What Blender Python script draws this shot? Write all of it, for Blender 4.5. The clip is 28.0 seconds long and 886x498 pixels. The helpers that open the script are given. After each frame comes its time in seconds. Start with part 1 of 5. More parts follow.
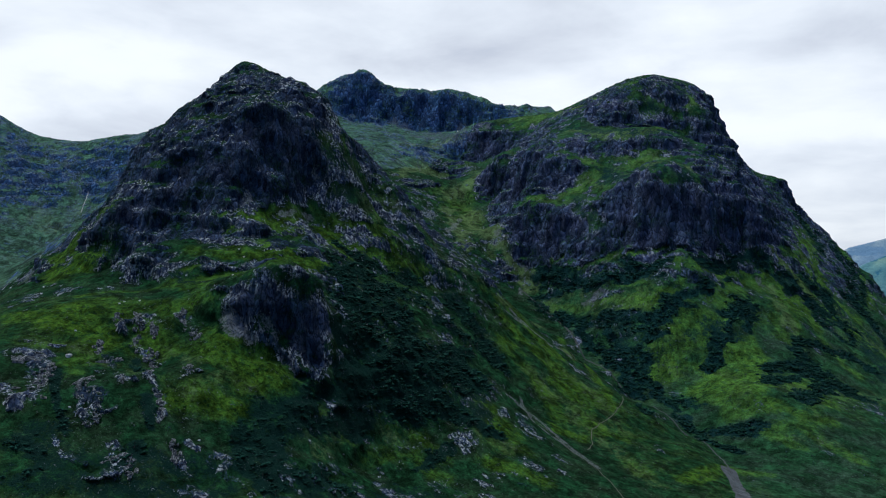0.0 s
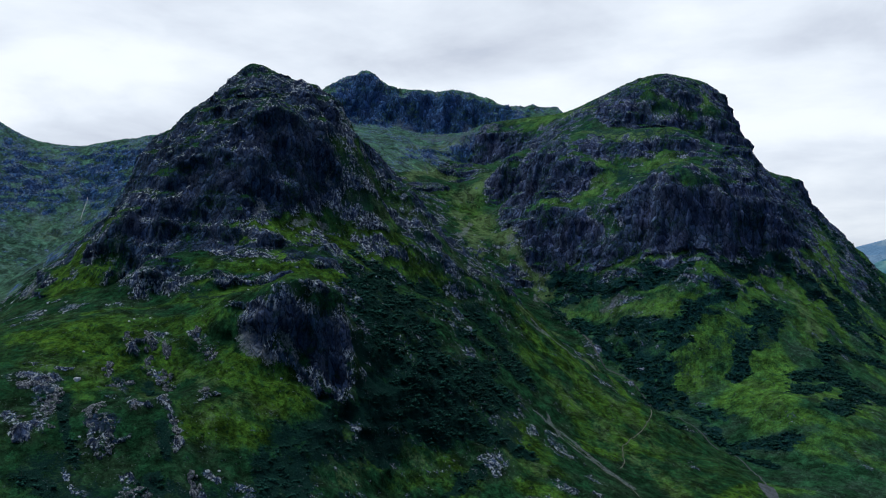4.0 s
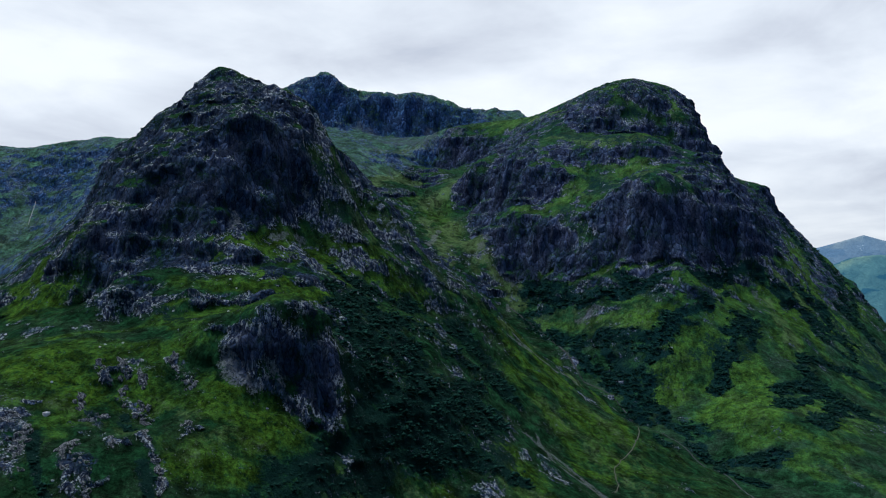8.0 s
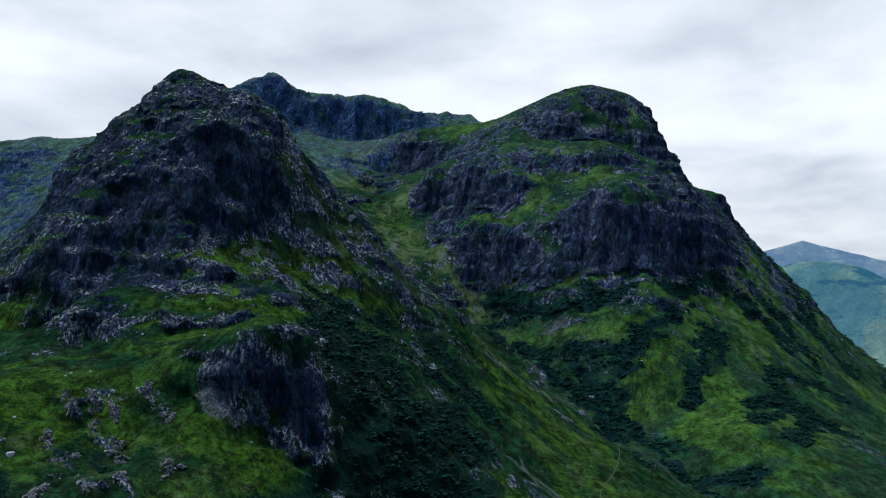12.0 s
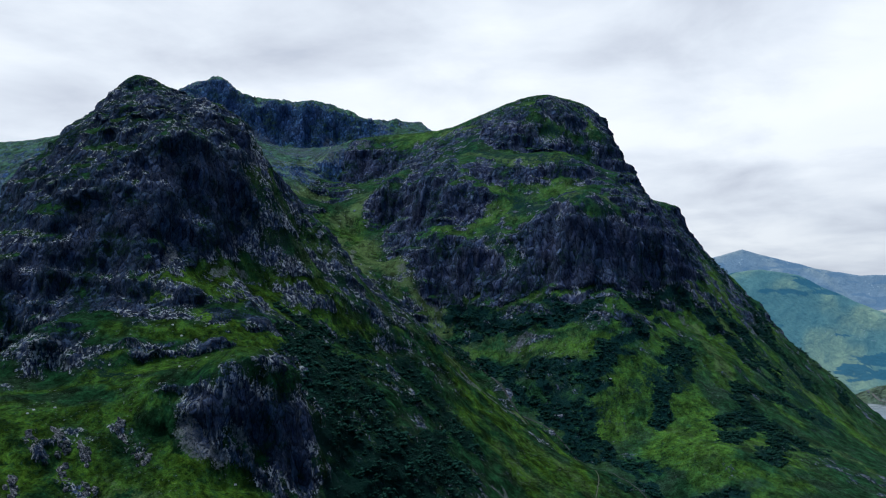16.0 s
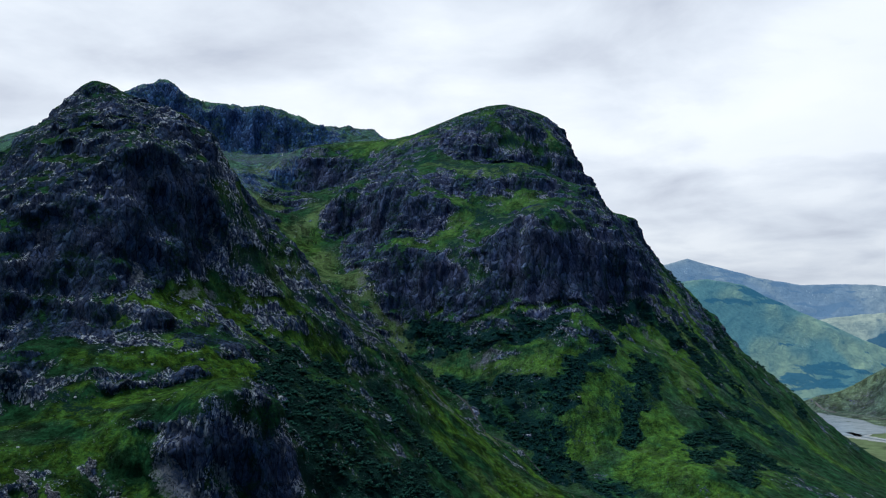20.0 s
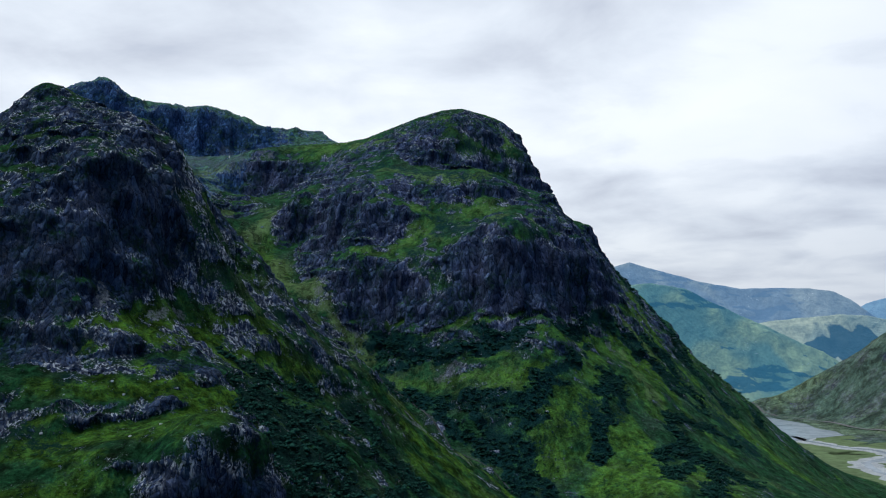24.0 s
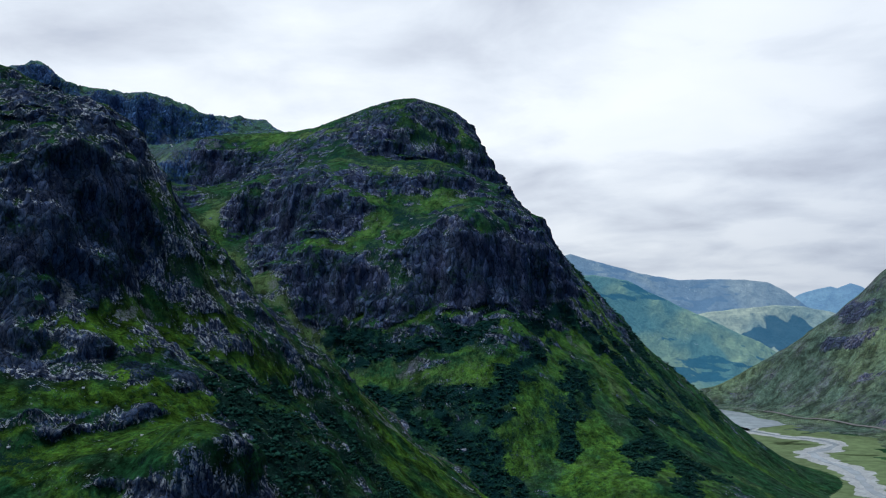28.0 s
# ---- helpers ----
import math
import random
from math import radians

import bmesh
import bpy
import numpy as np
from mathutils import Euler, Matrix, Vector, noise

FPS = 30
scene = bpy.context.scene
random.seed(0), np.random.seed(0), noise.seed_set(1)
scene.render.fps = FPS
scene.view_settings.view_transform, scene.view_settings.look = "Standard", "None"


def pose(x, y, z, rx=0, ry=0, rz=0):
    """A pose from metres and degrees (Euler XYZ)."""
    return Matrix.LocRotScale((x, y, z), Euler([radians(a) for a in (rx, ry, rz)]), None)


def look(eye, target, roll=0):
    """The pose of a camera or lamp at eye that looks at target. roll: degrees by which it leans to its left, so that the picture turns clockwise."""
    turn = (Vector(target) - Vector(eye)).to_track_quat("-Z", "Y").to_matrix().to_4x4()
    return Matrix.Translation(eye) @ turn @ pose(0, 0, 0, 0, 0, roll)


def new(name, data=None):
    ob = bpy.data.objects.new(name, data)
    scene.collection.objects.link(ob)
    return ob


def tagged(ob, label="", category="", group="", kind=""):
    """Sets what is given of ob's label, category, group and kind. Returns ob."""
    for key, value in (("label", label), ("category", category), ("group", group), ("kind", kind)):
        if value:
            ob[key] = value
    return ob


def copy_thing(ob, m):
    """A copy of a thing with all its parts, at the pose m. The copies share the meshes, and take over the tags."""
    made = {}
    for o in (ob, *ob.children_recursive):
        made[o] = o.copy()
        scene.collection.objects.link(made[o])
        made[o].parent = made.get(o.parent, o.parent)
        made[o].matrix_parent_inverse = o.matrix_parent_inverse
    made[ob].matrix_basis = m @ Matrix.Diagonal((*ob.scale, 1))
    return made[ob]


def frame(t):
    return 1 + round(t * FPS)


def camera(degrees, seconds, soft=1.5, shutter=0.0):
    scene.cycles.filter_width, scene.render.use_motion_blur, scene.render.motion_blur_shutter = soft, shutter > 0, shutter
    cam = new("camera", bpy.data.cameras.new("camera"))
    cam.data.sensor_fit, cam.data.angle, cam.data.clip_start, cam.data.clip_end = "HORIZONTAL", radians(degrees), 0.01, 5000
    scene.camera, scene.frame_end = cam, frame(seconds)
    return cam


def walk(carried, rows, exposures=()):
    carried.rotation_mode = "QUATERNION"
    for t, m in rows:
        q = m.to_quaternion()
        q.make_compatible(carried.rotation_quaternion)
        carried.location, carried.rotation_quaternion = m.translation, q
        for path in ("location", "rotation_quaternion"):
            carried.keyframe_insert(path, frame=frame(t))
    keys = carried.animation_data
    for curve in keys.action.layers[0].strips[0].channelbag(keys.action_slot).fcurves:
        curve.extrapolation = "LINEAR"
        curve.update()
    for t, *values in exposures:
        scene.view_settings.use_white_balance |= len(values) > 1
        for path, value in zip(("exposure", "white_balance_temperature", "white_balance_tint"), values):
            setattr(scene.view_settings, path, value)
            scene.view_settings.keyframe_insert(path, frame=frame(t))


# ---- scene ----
cam = camera(49.239, 28.0, soft=1.15)
# seconds, place in metres, heading to the left of north, climb of the view, lean
PATH = [
    (0.0, 2333.94, 1640.77, 315.19, 120.989, 3.949, 0.462),
    (1.0, 2326.56, 1629.22, 316.90, 121.002, 3.993, 0.301),
    (2.0, 2319.36, 1616.50, 320.48, 121.054, 4.009, 0.175),
    (3.0, 2311.80, 1602.46, 324.74, 120.983, 3.971, 0.063),
    (4.0, 2304.85, 1588.87, 329.37, 120.793, 3.966, -0.024),
    (5.0, 2299.62, 1574.77, 334.66, 120.208, 3.979, -0.147),
    (6.0, 2293.32, 1559.30, 340.45, 119.485, 3.953, -0.236),
    (7.0, 2288.23, 1543.53, 345.22, 118.596, 3.938, -0.274),
    (8.0, 2283.55, 1527.97, 350.02, 117.681, 3.935, -0.300),
    (9.0, 2278.49, 1511.92, 354.73, 116.754, 3.929, -0.354),
    (10.0, 2273.56, 1495.57, 359.86, 115.801, 3.915, -0.363),
    (11.0, 2269.07, 1478.39, 365.17, 114.793, 3.922, -0.366),
    (12.0, 2264.11, 1462.17, 370.41, 113.784, 3.923, -0.363),
    (13.0, 2258.70, 1446.08, 375.02, 112.779, 3.977, -0.367),
    (14.0, 2253.15, 1431.02, 379.96, 111.741, 4.020, -0.374),
    (15.0, 2247.07, 1414.98, 384.94, 110.713, 4.076, -0.460),
    (16.0, 2241.11, 1399.62, 390.01, 109.814, 4.146, -0.447),
    (17.0, 2235.15, 1386.11, 394.64, 108.878, 4.236, -0.447),
    (18.0, 2229.69, 1372.73, 399.66, 108.021, 4.310, -0.370),
    (19.0, 2224.25, 1360.88, 404.10, 107.126, 4.360, -0.316),
    (20.0, 2218.09, 1347.61, 409.13, 106.155, 4.365, -0.354),
    (21.0, 2211.40, 1333.54, 413.68, 105.183, 4.358, -0.355),
    (22.0, 2205.37, 1319.44, 419.09, 104.201, 4.316, -0.327),
    (23.0, 2197.68, 1305.04, 424.24, 103.205, 4.271, -0.333),
    (24.0, 2189.75, 1291.41, 428.99, 102.211, 4.308, -0.451),
    (25.0, 2181.63, 1276.89, 432.55, 101.156, 4.202, -0.559),
    (26.0, 2173.29, 1262.70, 434.28, 100.107, 4.038, -0.619),
    (27.0, 2166.31, 1250.02, 435.29, 99.132, 3.874, -0.642),
    (28.0, 2158.78, 1235.95, 435.89, 98.123, 3.721, -0.685),
]
walk(cam, [(t, pose(x, y, z, 90 + up, 0, turn) @ pose(0, 0, 0, 0, 0, lean)) for t, x, y, z, turn, up, lean in PATH], [(0.0, 0.0, 5900, 8), (28.0, 0.0, 5900, 8)])

# ---------------------------------------------------------------- light
SUN_BEARING, SUN_HEIGHT = 165.0, 70.0          # degrees clockwise from north, degrees up


def compass(bearing, height):
    b, h = radians(bearing), radians(height)
    return Vector((math.sin(b) * math.cos(h), math.cos(b) * math.cos(h), math.sin(h)))


class Nodes:
    """Short hand for building node trees."""

    def __init__(self, tree):
        self.tree = tree
        tree.nodes.clear()

    def add(self, kind, **settings):
        node = self.tree.nodes.new(kind)
        inputs = settings.pop("inputs", {})
        for key, value in settings.items():
            setattr(node, key, value)
        for key, value in inputs.items():
            if isinstance(value, bpy.types.NodeSocket):
                self.tree.links.new(value, node.inputs[key])
            else:
                node.inputs[key].default_value = value
        return node

    def math(self, op, a, b=0.0, clamp=False):
        return self.add("ShaderNodeMath", operation=op, use_clamp=clamp, inputs={0: a, 1: b}).outputs[0]

    def ramp(self, fac, *stops):
        node = self.add("ShaderNodeValToRGB", inputs={0: fac})
        els = node.color_ramp.elements
        while len(els) < len(stops):
            els.new(0.5)
        for el, (at, c) in zip(els, stops):
            el.position, el.color = at, (*c, 1) if not isinstance(c, (int, float)) else (c, c, c, 1)
        return node.outputs[0]

    def span(self, value, lo, hi, a=0.0, b=1.0):
        return self.add("ShaderNodeMapRange", interpolation_type="SMOOTHSTEP",
                        inputs={0: value, 1: lo, 2: hi, 3: a, 4: b}).outputs[0]

    def mix(self, fac, a, b, blend="MIX"):
        node = self.add("ShaderNodeMix", data_type="RGBA", blend_type=blend)
        for key, value in ((0, fac), (6, a), (7, b)):
            if isinstance(value, bpy.types.NodeSocket):
                self.tree.links.new(value, node.inputs[key])
            elif key == 0:
                node.inputs[key].default_value = value
            else:
                node.inputs[key].default_value = (*value, 1)
        return node.outputs[2]

    def noise(self, vector, size, detail=6.0, rough=0.6, distort=0.0, stretch=(1, 1, 1)):
        m = self.add("ShaderNodeMapping", inputs={0: vector, 3: tuple(k / size for k in stretch)})
        return self.add("ShaderNodeTexNoise", inputs={"Vector": m.outputs[0], "Scale": 1.0, "Detail": detail,
                                                     "Roughness": rough, "Distortion": distort}).outputs[0]


def make_world():
    world = bpy.data.worlds.new("overcast_sky")
    scene.world = world
    world.use_nodes = True
    n = Nodes(world.node_tree)
    way = n.add("ShaderNodeTexCoord").outputs["Generated"]
    sky = n.add("ShaderNodeTexSky", sky_type="NISHITA", sun_disc=False, sun_elevation=radians(SUN_HEIGHT),
                sun_rotation=radians(SUN_BEARING), air_density=1.2, dust_density=2.0)
    xyz = n.add("ShaderNodeSeparateXYZ", inputs={0: way})
    # the cloud sheet: directions laid on a flat layer overhead
    up = n.math("ADD", n.math("MAXIMUM", xyz.outputs[2], 0.0), 0.16)
    flat = n.add("ShaderNodeCombineXYZ", inputs={0: n.math("DIVIDE", xyz.outputs[0], up),
                                                 1: n.math("DIVIDE", xyz.outputs[1], up)}).outputs[0]
    broad = n.noise(flat, 1.15, 3.0, 0.5, 0.2)
    fine = n.noise(flat, 0.42, 6.0, 0.55, 0.25)
    both = n.math("ADD", n.math("MULTIPLY", broad, 0.65), n.math("MULTIPLY", fine, 0.35))
    cloud = n.ramp(both, (0.37, (0.64, 0.65, 0.70)), (0.47, (0.84, 0.85, 0.875)), (0.55, (1.0, 0.995, 0.985)), (0.64, (1.05, 1.035, 1.015)))
    # the veil of cloud is bright on the sun's side of the sky and dull opposite
    ahead = n.add("ShaderNodeVectorMath", operation="DOT_PRODUCT", inputs={0: way, 1: compass(222, 32)}).outputs["Value"]
    glow = n.span(ahead, -0.30, 0.72)
    shade = n.mix(glow, SKY_DULL, (1.0, 1.0, 1.0))
    low = n.span(xyz.outputs[2], -0.02, 0.20, 0.80, 1.0)
    lit = n.mix(1.0, n.mix(1.0, cloud, shade, "MULTIPLY"), n.add("ShaderNodeCombineColor", inputs={0: low, 1: low, 2: low}).outputs[0], "MULTIPLY")
    blue = n.mix(1.0, sky.outputs[0], (0.1, 0.1, 0.1), "MULTIPLY")
    gap = n.span(both, 0.30, 0.40, 0.25, 0.02)
    back = n.add("ShaderNodeBackground", inputs={0: n.mix(gap, lit, blue), 1: 1.0})
    n.add("ShaderNodeOutputWorld", inputs={0: back.outputs[0]})


SKY_DULL = (0.10, 0.18, 0.38)
make_world()
sun = new("sun", bpy.data.lights.new("sun", "SUN"))
sun.data.energy, sun.data.angle, sun.data.color = 1.9, radians(16), (1.0, 0.97, 0.90)
sun.matrix_world = look(compass(SUN_BEARING, SUN_HEIGHT) * 3000, (0, 0, 0))


# ---------------------------------------------------------------- materials
def material(name):
    mat = bpy.data.materials.new(name)
    mat.use_nodes = True
    n = Nodes(mat.node_tree)
    n.place = n.add("ShaderNodeTexCoord").outputs["Object"]
    return mat, n


def finish(n, colour, rough, height=None, depth=1.0, spec=0.3, metal=0.0, haze_glow=None):
    inputs = {"Base Color": colour, "Roughness": rough, "Specular IOR Level": spec, "Metallic": metal}
    if height is not None:
        inputs["Normal"] = n.add("ShaderNodeBump", inputs={"Strength": 1.0, "Distance": depth, "Height": height}).outputs[0]
    # faint blue glow put on the far hills in place of haze
    if haze_glow:
        inputs["Emission Color"], inputs["Emission Strength"] = (*haze_glow, 1), 1.0
    for key in ("Base Color",):
        if not isinstance(inputs[key], bpy.types.NodeSocket):
            inputs[key] = (*inputs[key], 1)
    bsdf = n.add("ShaderNodeBsdfPrincipled", inputs=inputs)
    n.add("ShaderNodeOutputMaterial", inputs={0: bsdf.outputs[0]})


def hillside(name, grass, moss, heath, rock_dark, rock_mid, rock_pale, scale=1.0, haze_glow=None, grain=1.0, wood=None):
    """Rough hill grass broken by bare rock; how bare, bushy, stony and lush it is is stored with the ground."""
    mat, n = material(name)
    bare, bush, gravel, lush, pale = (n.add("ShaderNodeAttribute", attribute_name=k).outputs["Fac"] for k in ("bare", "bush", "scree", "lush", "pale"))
    p = n.place
    tiny, small, mid, wide = (n.noise(p, s * scale, d, r) for s, d, r in ((1.5, 3, 0.7), (6, 5, 0.68), (34, 5, 0.62), (170, 4, 0.55)))

    def broken(value, amount, lo, hi, top=1.0):
        wobble = n.math("ADD", n.math("MULTIPLY", small, 0.55), n.math("ADD", n.math("MULTIPLY", tiny, 0.25), n.math("MULTIPLY", mid, 0.20)))
        return n.span(n.math("ADD", value, n.math("MULTIPLY", n.math("SUBTRACT", wobble, 0.5), amount)), lo, hi, 0.0, top)

    # turf: dark moss and heath, with sheets of bright yellow-green grass
    dark = n.mix(n.span(mid, 0.42, 0.62), moss, heath)
    dark = n.mix(n.span(small, 0.50, 0.64, 0.0, 0.75), dark, tuple(c * 0.3 for c in moss))
    bright = n.mix(n.span(wide, 0.42, 0.60, 0.0, 0.5), grass, tuple(a * 0.5 + b * 0.5 for a, b in zip(grass, moss)))
    bright = n.mix(n.span(tiny, 0.52, 0.68, 0.0, 0.65), bright, tuple(c * 0.55 for c in moss))
    bright = n.mix(n.span(small, 0.46, 0.36, 0.0, 0.7), bright, (grass[0] * 1.5, grass[1] * 1.25, grass[2]))
    bright = n.mix(n.span(small, 0.53, 0.60, 0.0, 0.65), bright, moss)
    flow = n.noise(p, 7 * scale, 5, 0.72, 0.3, (1, 1, 0.3))
    tuft = n.noise(p, 2.4 * scale, 4, 0.75)
    bright = n.mix(grain, bright, n.ramp(flow, (0.36, 0.5), (0.50, 1.0), (0.62, 1.45)), "MULTIPLY")
    dark = n.mix(grain, dark, n.ramp(flow, (0.36, 0.6), (0.50, 1.0), (0.62, 1.5)), "MULTIPLY")
    spread = n.math("ADD", n.math("MULTIPLY", lush, 0.95), n.span(wide, 0.60, 0.40, -0.15, 0.30))
    turf = n.mix(broken(spread, 3.4, 0.12, 0.75), dark, bright)
    # pale tint: haze over the coire put into the turf, and tawny grass elsewhere
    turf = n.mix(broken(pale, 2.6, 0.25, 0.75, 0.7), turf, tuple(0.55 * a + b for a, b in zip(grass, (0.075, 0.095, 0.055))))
    # light and dark swells in the colour stand for lit hummocks and their hollows
    hummock = n.noise(p, 17 * scale, 4, 0.66, 0.6, (1, 1, 0.5))
    turf = n.mix(grain, turf, n.ramp(hummock, (0.37, 0.42), (0.50, 1.0), (0.62, 1.55)), "MULTIPLY")
    clumps = n.noise(p, 3.6 * scale, 3, 0.5)
    turf = n.mix(n.math("MULTIPLY", n.span(clumps, 0.57, 0.62, 0.0, 0.75), n.span(hummock, 0.54, 0.44)), turf, tuple(c * 0.4 for c in moss))
    turf = n.mix(grain, turf, n.ramp(tuft, (0.36, 0.62), (0.50, 1.0), (0.64, 1.35)), "MULTIPLY")
    turf = n.mix(broken(bush, 3.2, 0.30, 0.62, 0.92), turf, wood or tuple(c * 0.34 for c in moss))
    stones = n.noise(p, 2.2 * scale, 4, 0.7)
    turf = n.mix(n.math("MULTIPLY", n.span(stones, 0.645, 0.68), n.span(mid, 0.46, 0.58, 0.0, 0.7)), turf, tuple(c * 0.55 for c in rock_pale))
    # rock: dark faces, streaks, pale flecks, black joints
    streak = n.noise(p, 12 * scale, 6, 0.66, 0.3, (1, 1, 0.25))
    crack = n.noise(p, 2.6 * scale, 5, 0.75, 0.5, (1, 1, 0.35))
    stone = n.mix(n.span(streak, 0.38, 0.62), rock_dark, rock_mid)
    stone = n.mix(n.span(mid, 0.45, 0.65, 0.0, 0.6), stone, tuple(c * k for c, k in zip(rock_mid, (1.10, 0.90, 1.02))))
    # blocks of the rock, each its own tone, with dark joints between
    blocks = n.add("ShaderNodeMapping", inputs={0: p, 3: (1 / (7 * scale), 1 / (7 * scale), 0.38 / (7 * scale))}).outputs[0]
    wobbly = n.add("ShaderNodeVectorMath", operation="ADD", inputs={0: blocks, 1: n.add("ShaderNodeCombineXYZ", inputs={0: mid, 1: wide, 2: n.math("MULTIPLY", streak, 0.6)}).outputs[0]}).outputs[0]
    cell = n.add("ShaderNodeTexVoronoi", inputs={"Vector": wobbly, "Scale": 1.0})
    joint = n.add("ShaderNodeTexVoronoi", feature="DISTANCE_TO_EDGE", inputs={"Vector": wobbly, "Scale": 1.0}).outputs["Distance"]
    tone = n.add("ShaderNodeSeparateColor", inputs={0: cell.outputs["Color"]}).outputs[0]
    stone = n.mix(1.0, stone, n.ramp(tone, (0.0, 0.5), (0.5, 0.95), (1.0, 1.6)), "MULTIPLY")
    grit = n.noise(p, 1.7 * scale, 4, 0.75, 0.2, (1, 1, 0.45))
    stone = n.mix(grain, stone, n.ramp(grit, (0.36, 0.62), (0.50, 1.0), (0.64, 1.45)), "MULTIPLY")
    stone = n.mix(n.span(joint, 0.07, 0.0, 0.0, 0.8), stone, tuple(c * 0.25 for c in rock_dark))
    # pale slivers painted for weathered edges and for ledges lit from above, in patches
    sliver = n.noise(p, 2.7 * scale, 5, 0.75, 0.6, (1.0, 1.0, 0.36))
    fleck = n.math("MULTIPLY", n.span(sliver, 0.515, 0.56), n.span(mid, 0.38, 0.52))
    fleck = n.math("MULTIPLY", fleck, n.span(bare, 0.92, 0.50, 0.05, 1.0))
    stone = n.mix(fleck, stone, rock_pale)
    stone = n.mix(n.span(crack, 0.46, 0.36, 0.0, 0.85), stone, tuple(c * 0.2 for c in rock_dark))
    mossy = n.math("MULTIPLY", n.span(mid, 0.52, 0.40), n.span(small, 0.45, 0.6, 0.0, 0.8))
    stone = n.mix(mossy, stone, tuple(c * 0.6 for c in moss))
    colour = n.mix(broken(bare, 3.0, 0.38, 0.56), turf, stone)
    loose = n.mix(tiny, tuple(c * 0.22 for c in rock_pale), tuple(c * 0.55 for c in rock_pale))
    colour = n.mix(n.math("MULTIPLY", broken(gravel, 4.5, 0.45, 0.8, 0.8), n.span(tuft, 0.42, 0.56, 0.15, 1.0)), colour, loose)
    relief = n.math("ADD", n.math("MULTIPLY", small, 3.6 * scale), n.math("ADD", n.math("MULTIPLY", tiny, 1.4 * scale), n.math("MULTIPLY", crack, 2.6 * scale)))
    facet = n.math("MULTIPLY", n.math("MULTIPLY", n.span(joint, 0.0, 0.35), n.math("ADD", tone, 0.4)), n.math("MULTIPLY", n.span(bare, 0.3, 0.7), 4.2 * scale))
    relief = n.math("ADD", relief, facet)
    finish(n, colour, 0.95, relief, 1.0, 0.02, haze_glow=haze_glow)
    return mat


TURF = ((0.047, 0.108, 0.013), (0.012, 0.050, 0.020), (0.019, 0.044, 0.021))
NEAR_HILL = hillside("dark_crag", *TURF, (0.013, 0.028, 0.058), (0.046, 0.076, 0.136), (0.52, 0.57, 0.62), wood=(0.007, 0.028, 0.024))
# far mountain: its own purple rock, with extra blue painted in for haze
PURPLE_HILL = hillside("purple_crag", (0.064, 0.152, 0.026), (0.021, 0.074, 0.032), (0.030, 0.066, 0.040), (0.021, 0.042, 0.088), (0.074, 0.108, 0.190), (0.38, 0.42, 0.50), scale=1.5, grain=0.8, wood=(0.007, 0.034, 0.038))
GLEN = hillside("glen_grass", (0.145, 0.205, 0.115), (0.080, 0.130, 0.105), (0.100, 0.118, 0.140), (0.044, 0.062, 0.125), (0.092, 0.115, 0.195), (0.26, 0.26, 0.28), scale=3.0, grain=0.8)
# the ridge behind has haze put into its colours, paler and bluer
BACK_HILL = hillside("hazy_corrie_crag", (0.110, 0.205, 0.085), (0.058, 0.130, 0.085), (0.066, 0.120, 0.105), (0.017, 0.054, 0.138), (0.056, 0.122, 0.250), (0.22, 0.28, 0.36), scale=1.5, grain=1.0)


def distance(name, light, dull, wood, stones, haze_glow):
    """A far hillside, haze painted in as blue tint and glow: smooth grass, duller heather, woods and a few pale screes.
    """
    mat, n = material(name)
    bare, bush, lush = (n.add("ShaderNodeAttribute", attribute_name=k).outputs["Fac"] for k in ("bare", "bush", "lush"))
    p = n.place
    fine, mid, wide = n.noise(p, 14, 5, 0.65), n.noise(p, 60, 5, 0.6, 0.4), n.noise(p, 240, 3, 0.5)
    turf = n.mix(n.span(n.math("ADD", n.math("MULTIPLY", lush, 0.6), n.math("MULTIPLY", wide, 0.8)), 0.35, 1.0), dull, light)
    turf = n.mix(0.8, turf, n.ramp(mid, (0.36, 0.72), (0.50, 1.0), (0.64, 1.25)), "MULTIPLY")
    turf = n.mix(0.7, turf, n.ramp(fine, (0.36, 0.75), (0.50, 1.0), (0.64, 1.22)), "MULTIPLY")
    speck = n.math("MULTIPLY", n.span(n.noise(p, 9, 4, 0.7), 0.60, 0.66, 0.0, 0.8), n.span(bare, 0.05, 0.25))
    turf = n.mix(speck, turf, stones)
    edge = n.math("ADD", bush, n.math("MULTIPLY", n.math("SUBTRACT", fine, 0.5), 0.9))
    finish(n, n.mix(n.span(edge, 0.25, 0.75, 0.0, 0.92), turf, wood), 0.95, n.math("ADD", n.math("MULTIPLY", mid, 16), n.math("MULTIPLY", fine, 4)), 1.0, 0.02, haze_glow=haze_glow)
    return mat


# base colours and the last, glowing colour both carry the blue of haze
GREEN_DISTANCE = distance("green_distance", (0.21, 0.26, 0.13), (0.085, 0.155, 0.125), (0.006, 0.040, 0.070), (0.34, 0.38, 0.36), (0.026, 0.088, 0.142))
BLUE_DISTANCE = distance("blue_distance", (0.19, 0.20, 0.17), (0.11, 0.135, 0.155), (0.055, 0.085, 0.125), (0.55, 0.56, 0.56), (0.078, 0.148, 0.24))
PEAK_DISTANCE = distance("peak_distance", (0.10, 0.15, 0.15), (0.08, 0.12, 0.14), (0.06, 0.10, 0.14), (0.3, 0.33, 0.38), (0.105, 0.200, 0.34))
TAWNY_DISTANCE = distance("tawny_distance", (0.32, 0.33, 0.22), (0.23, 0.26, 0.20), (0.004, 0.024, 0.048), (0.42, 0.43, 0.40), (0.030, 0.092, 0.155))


# ---------------------------------------------------------------- noise for the ground
TABLE = np.random.default_rng(7).random(65536).astype(np.float32) * 2 - 1


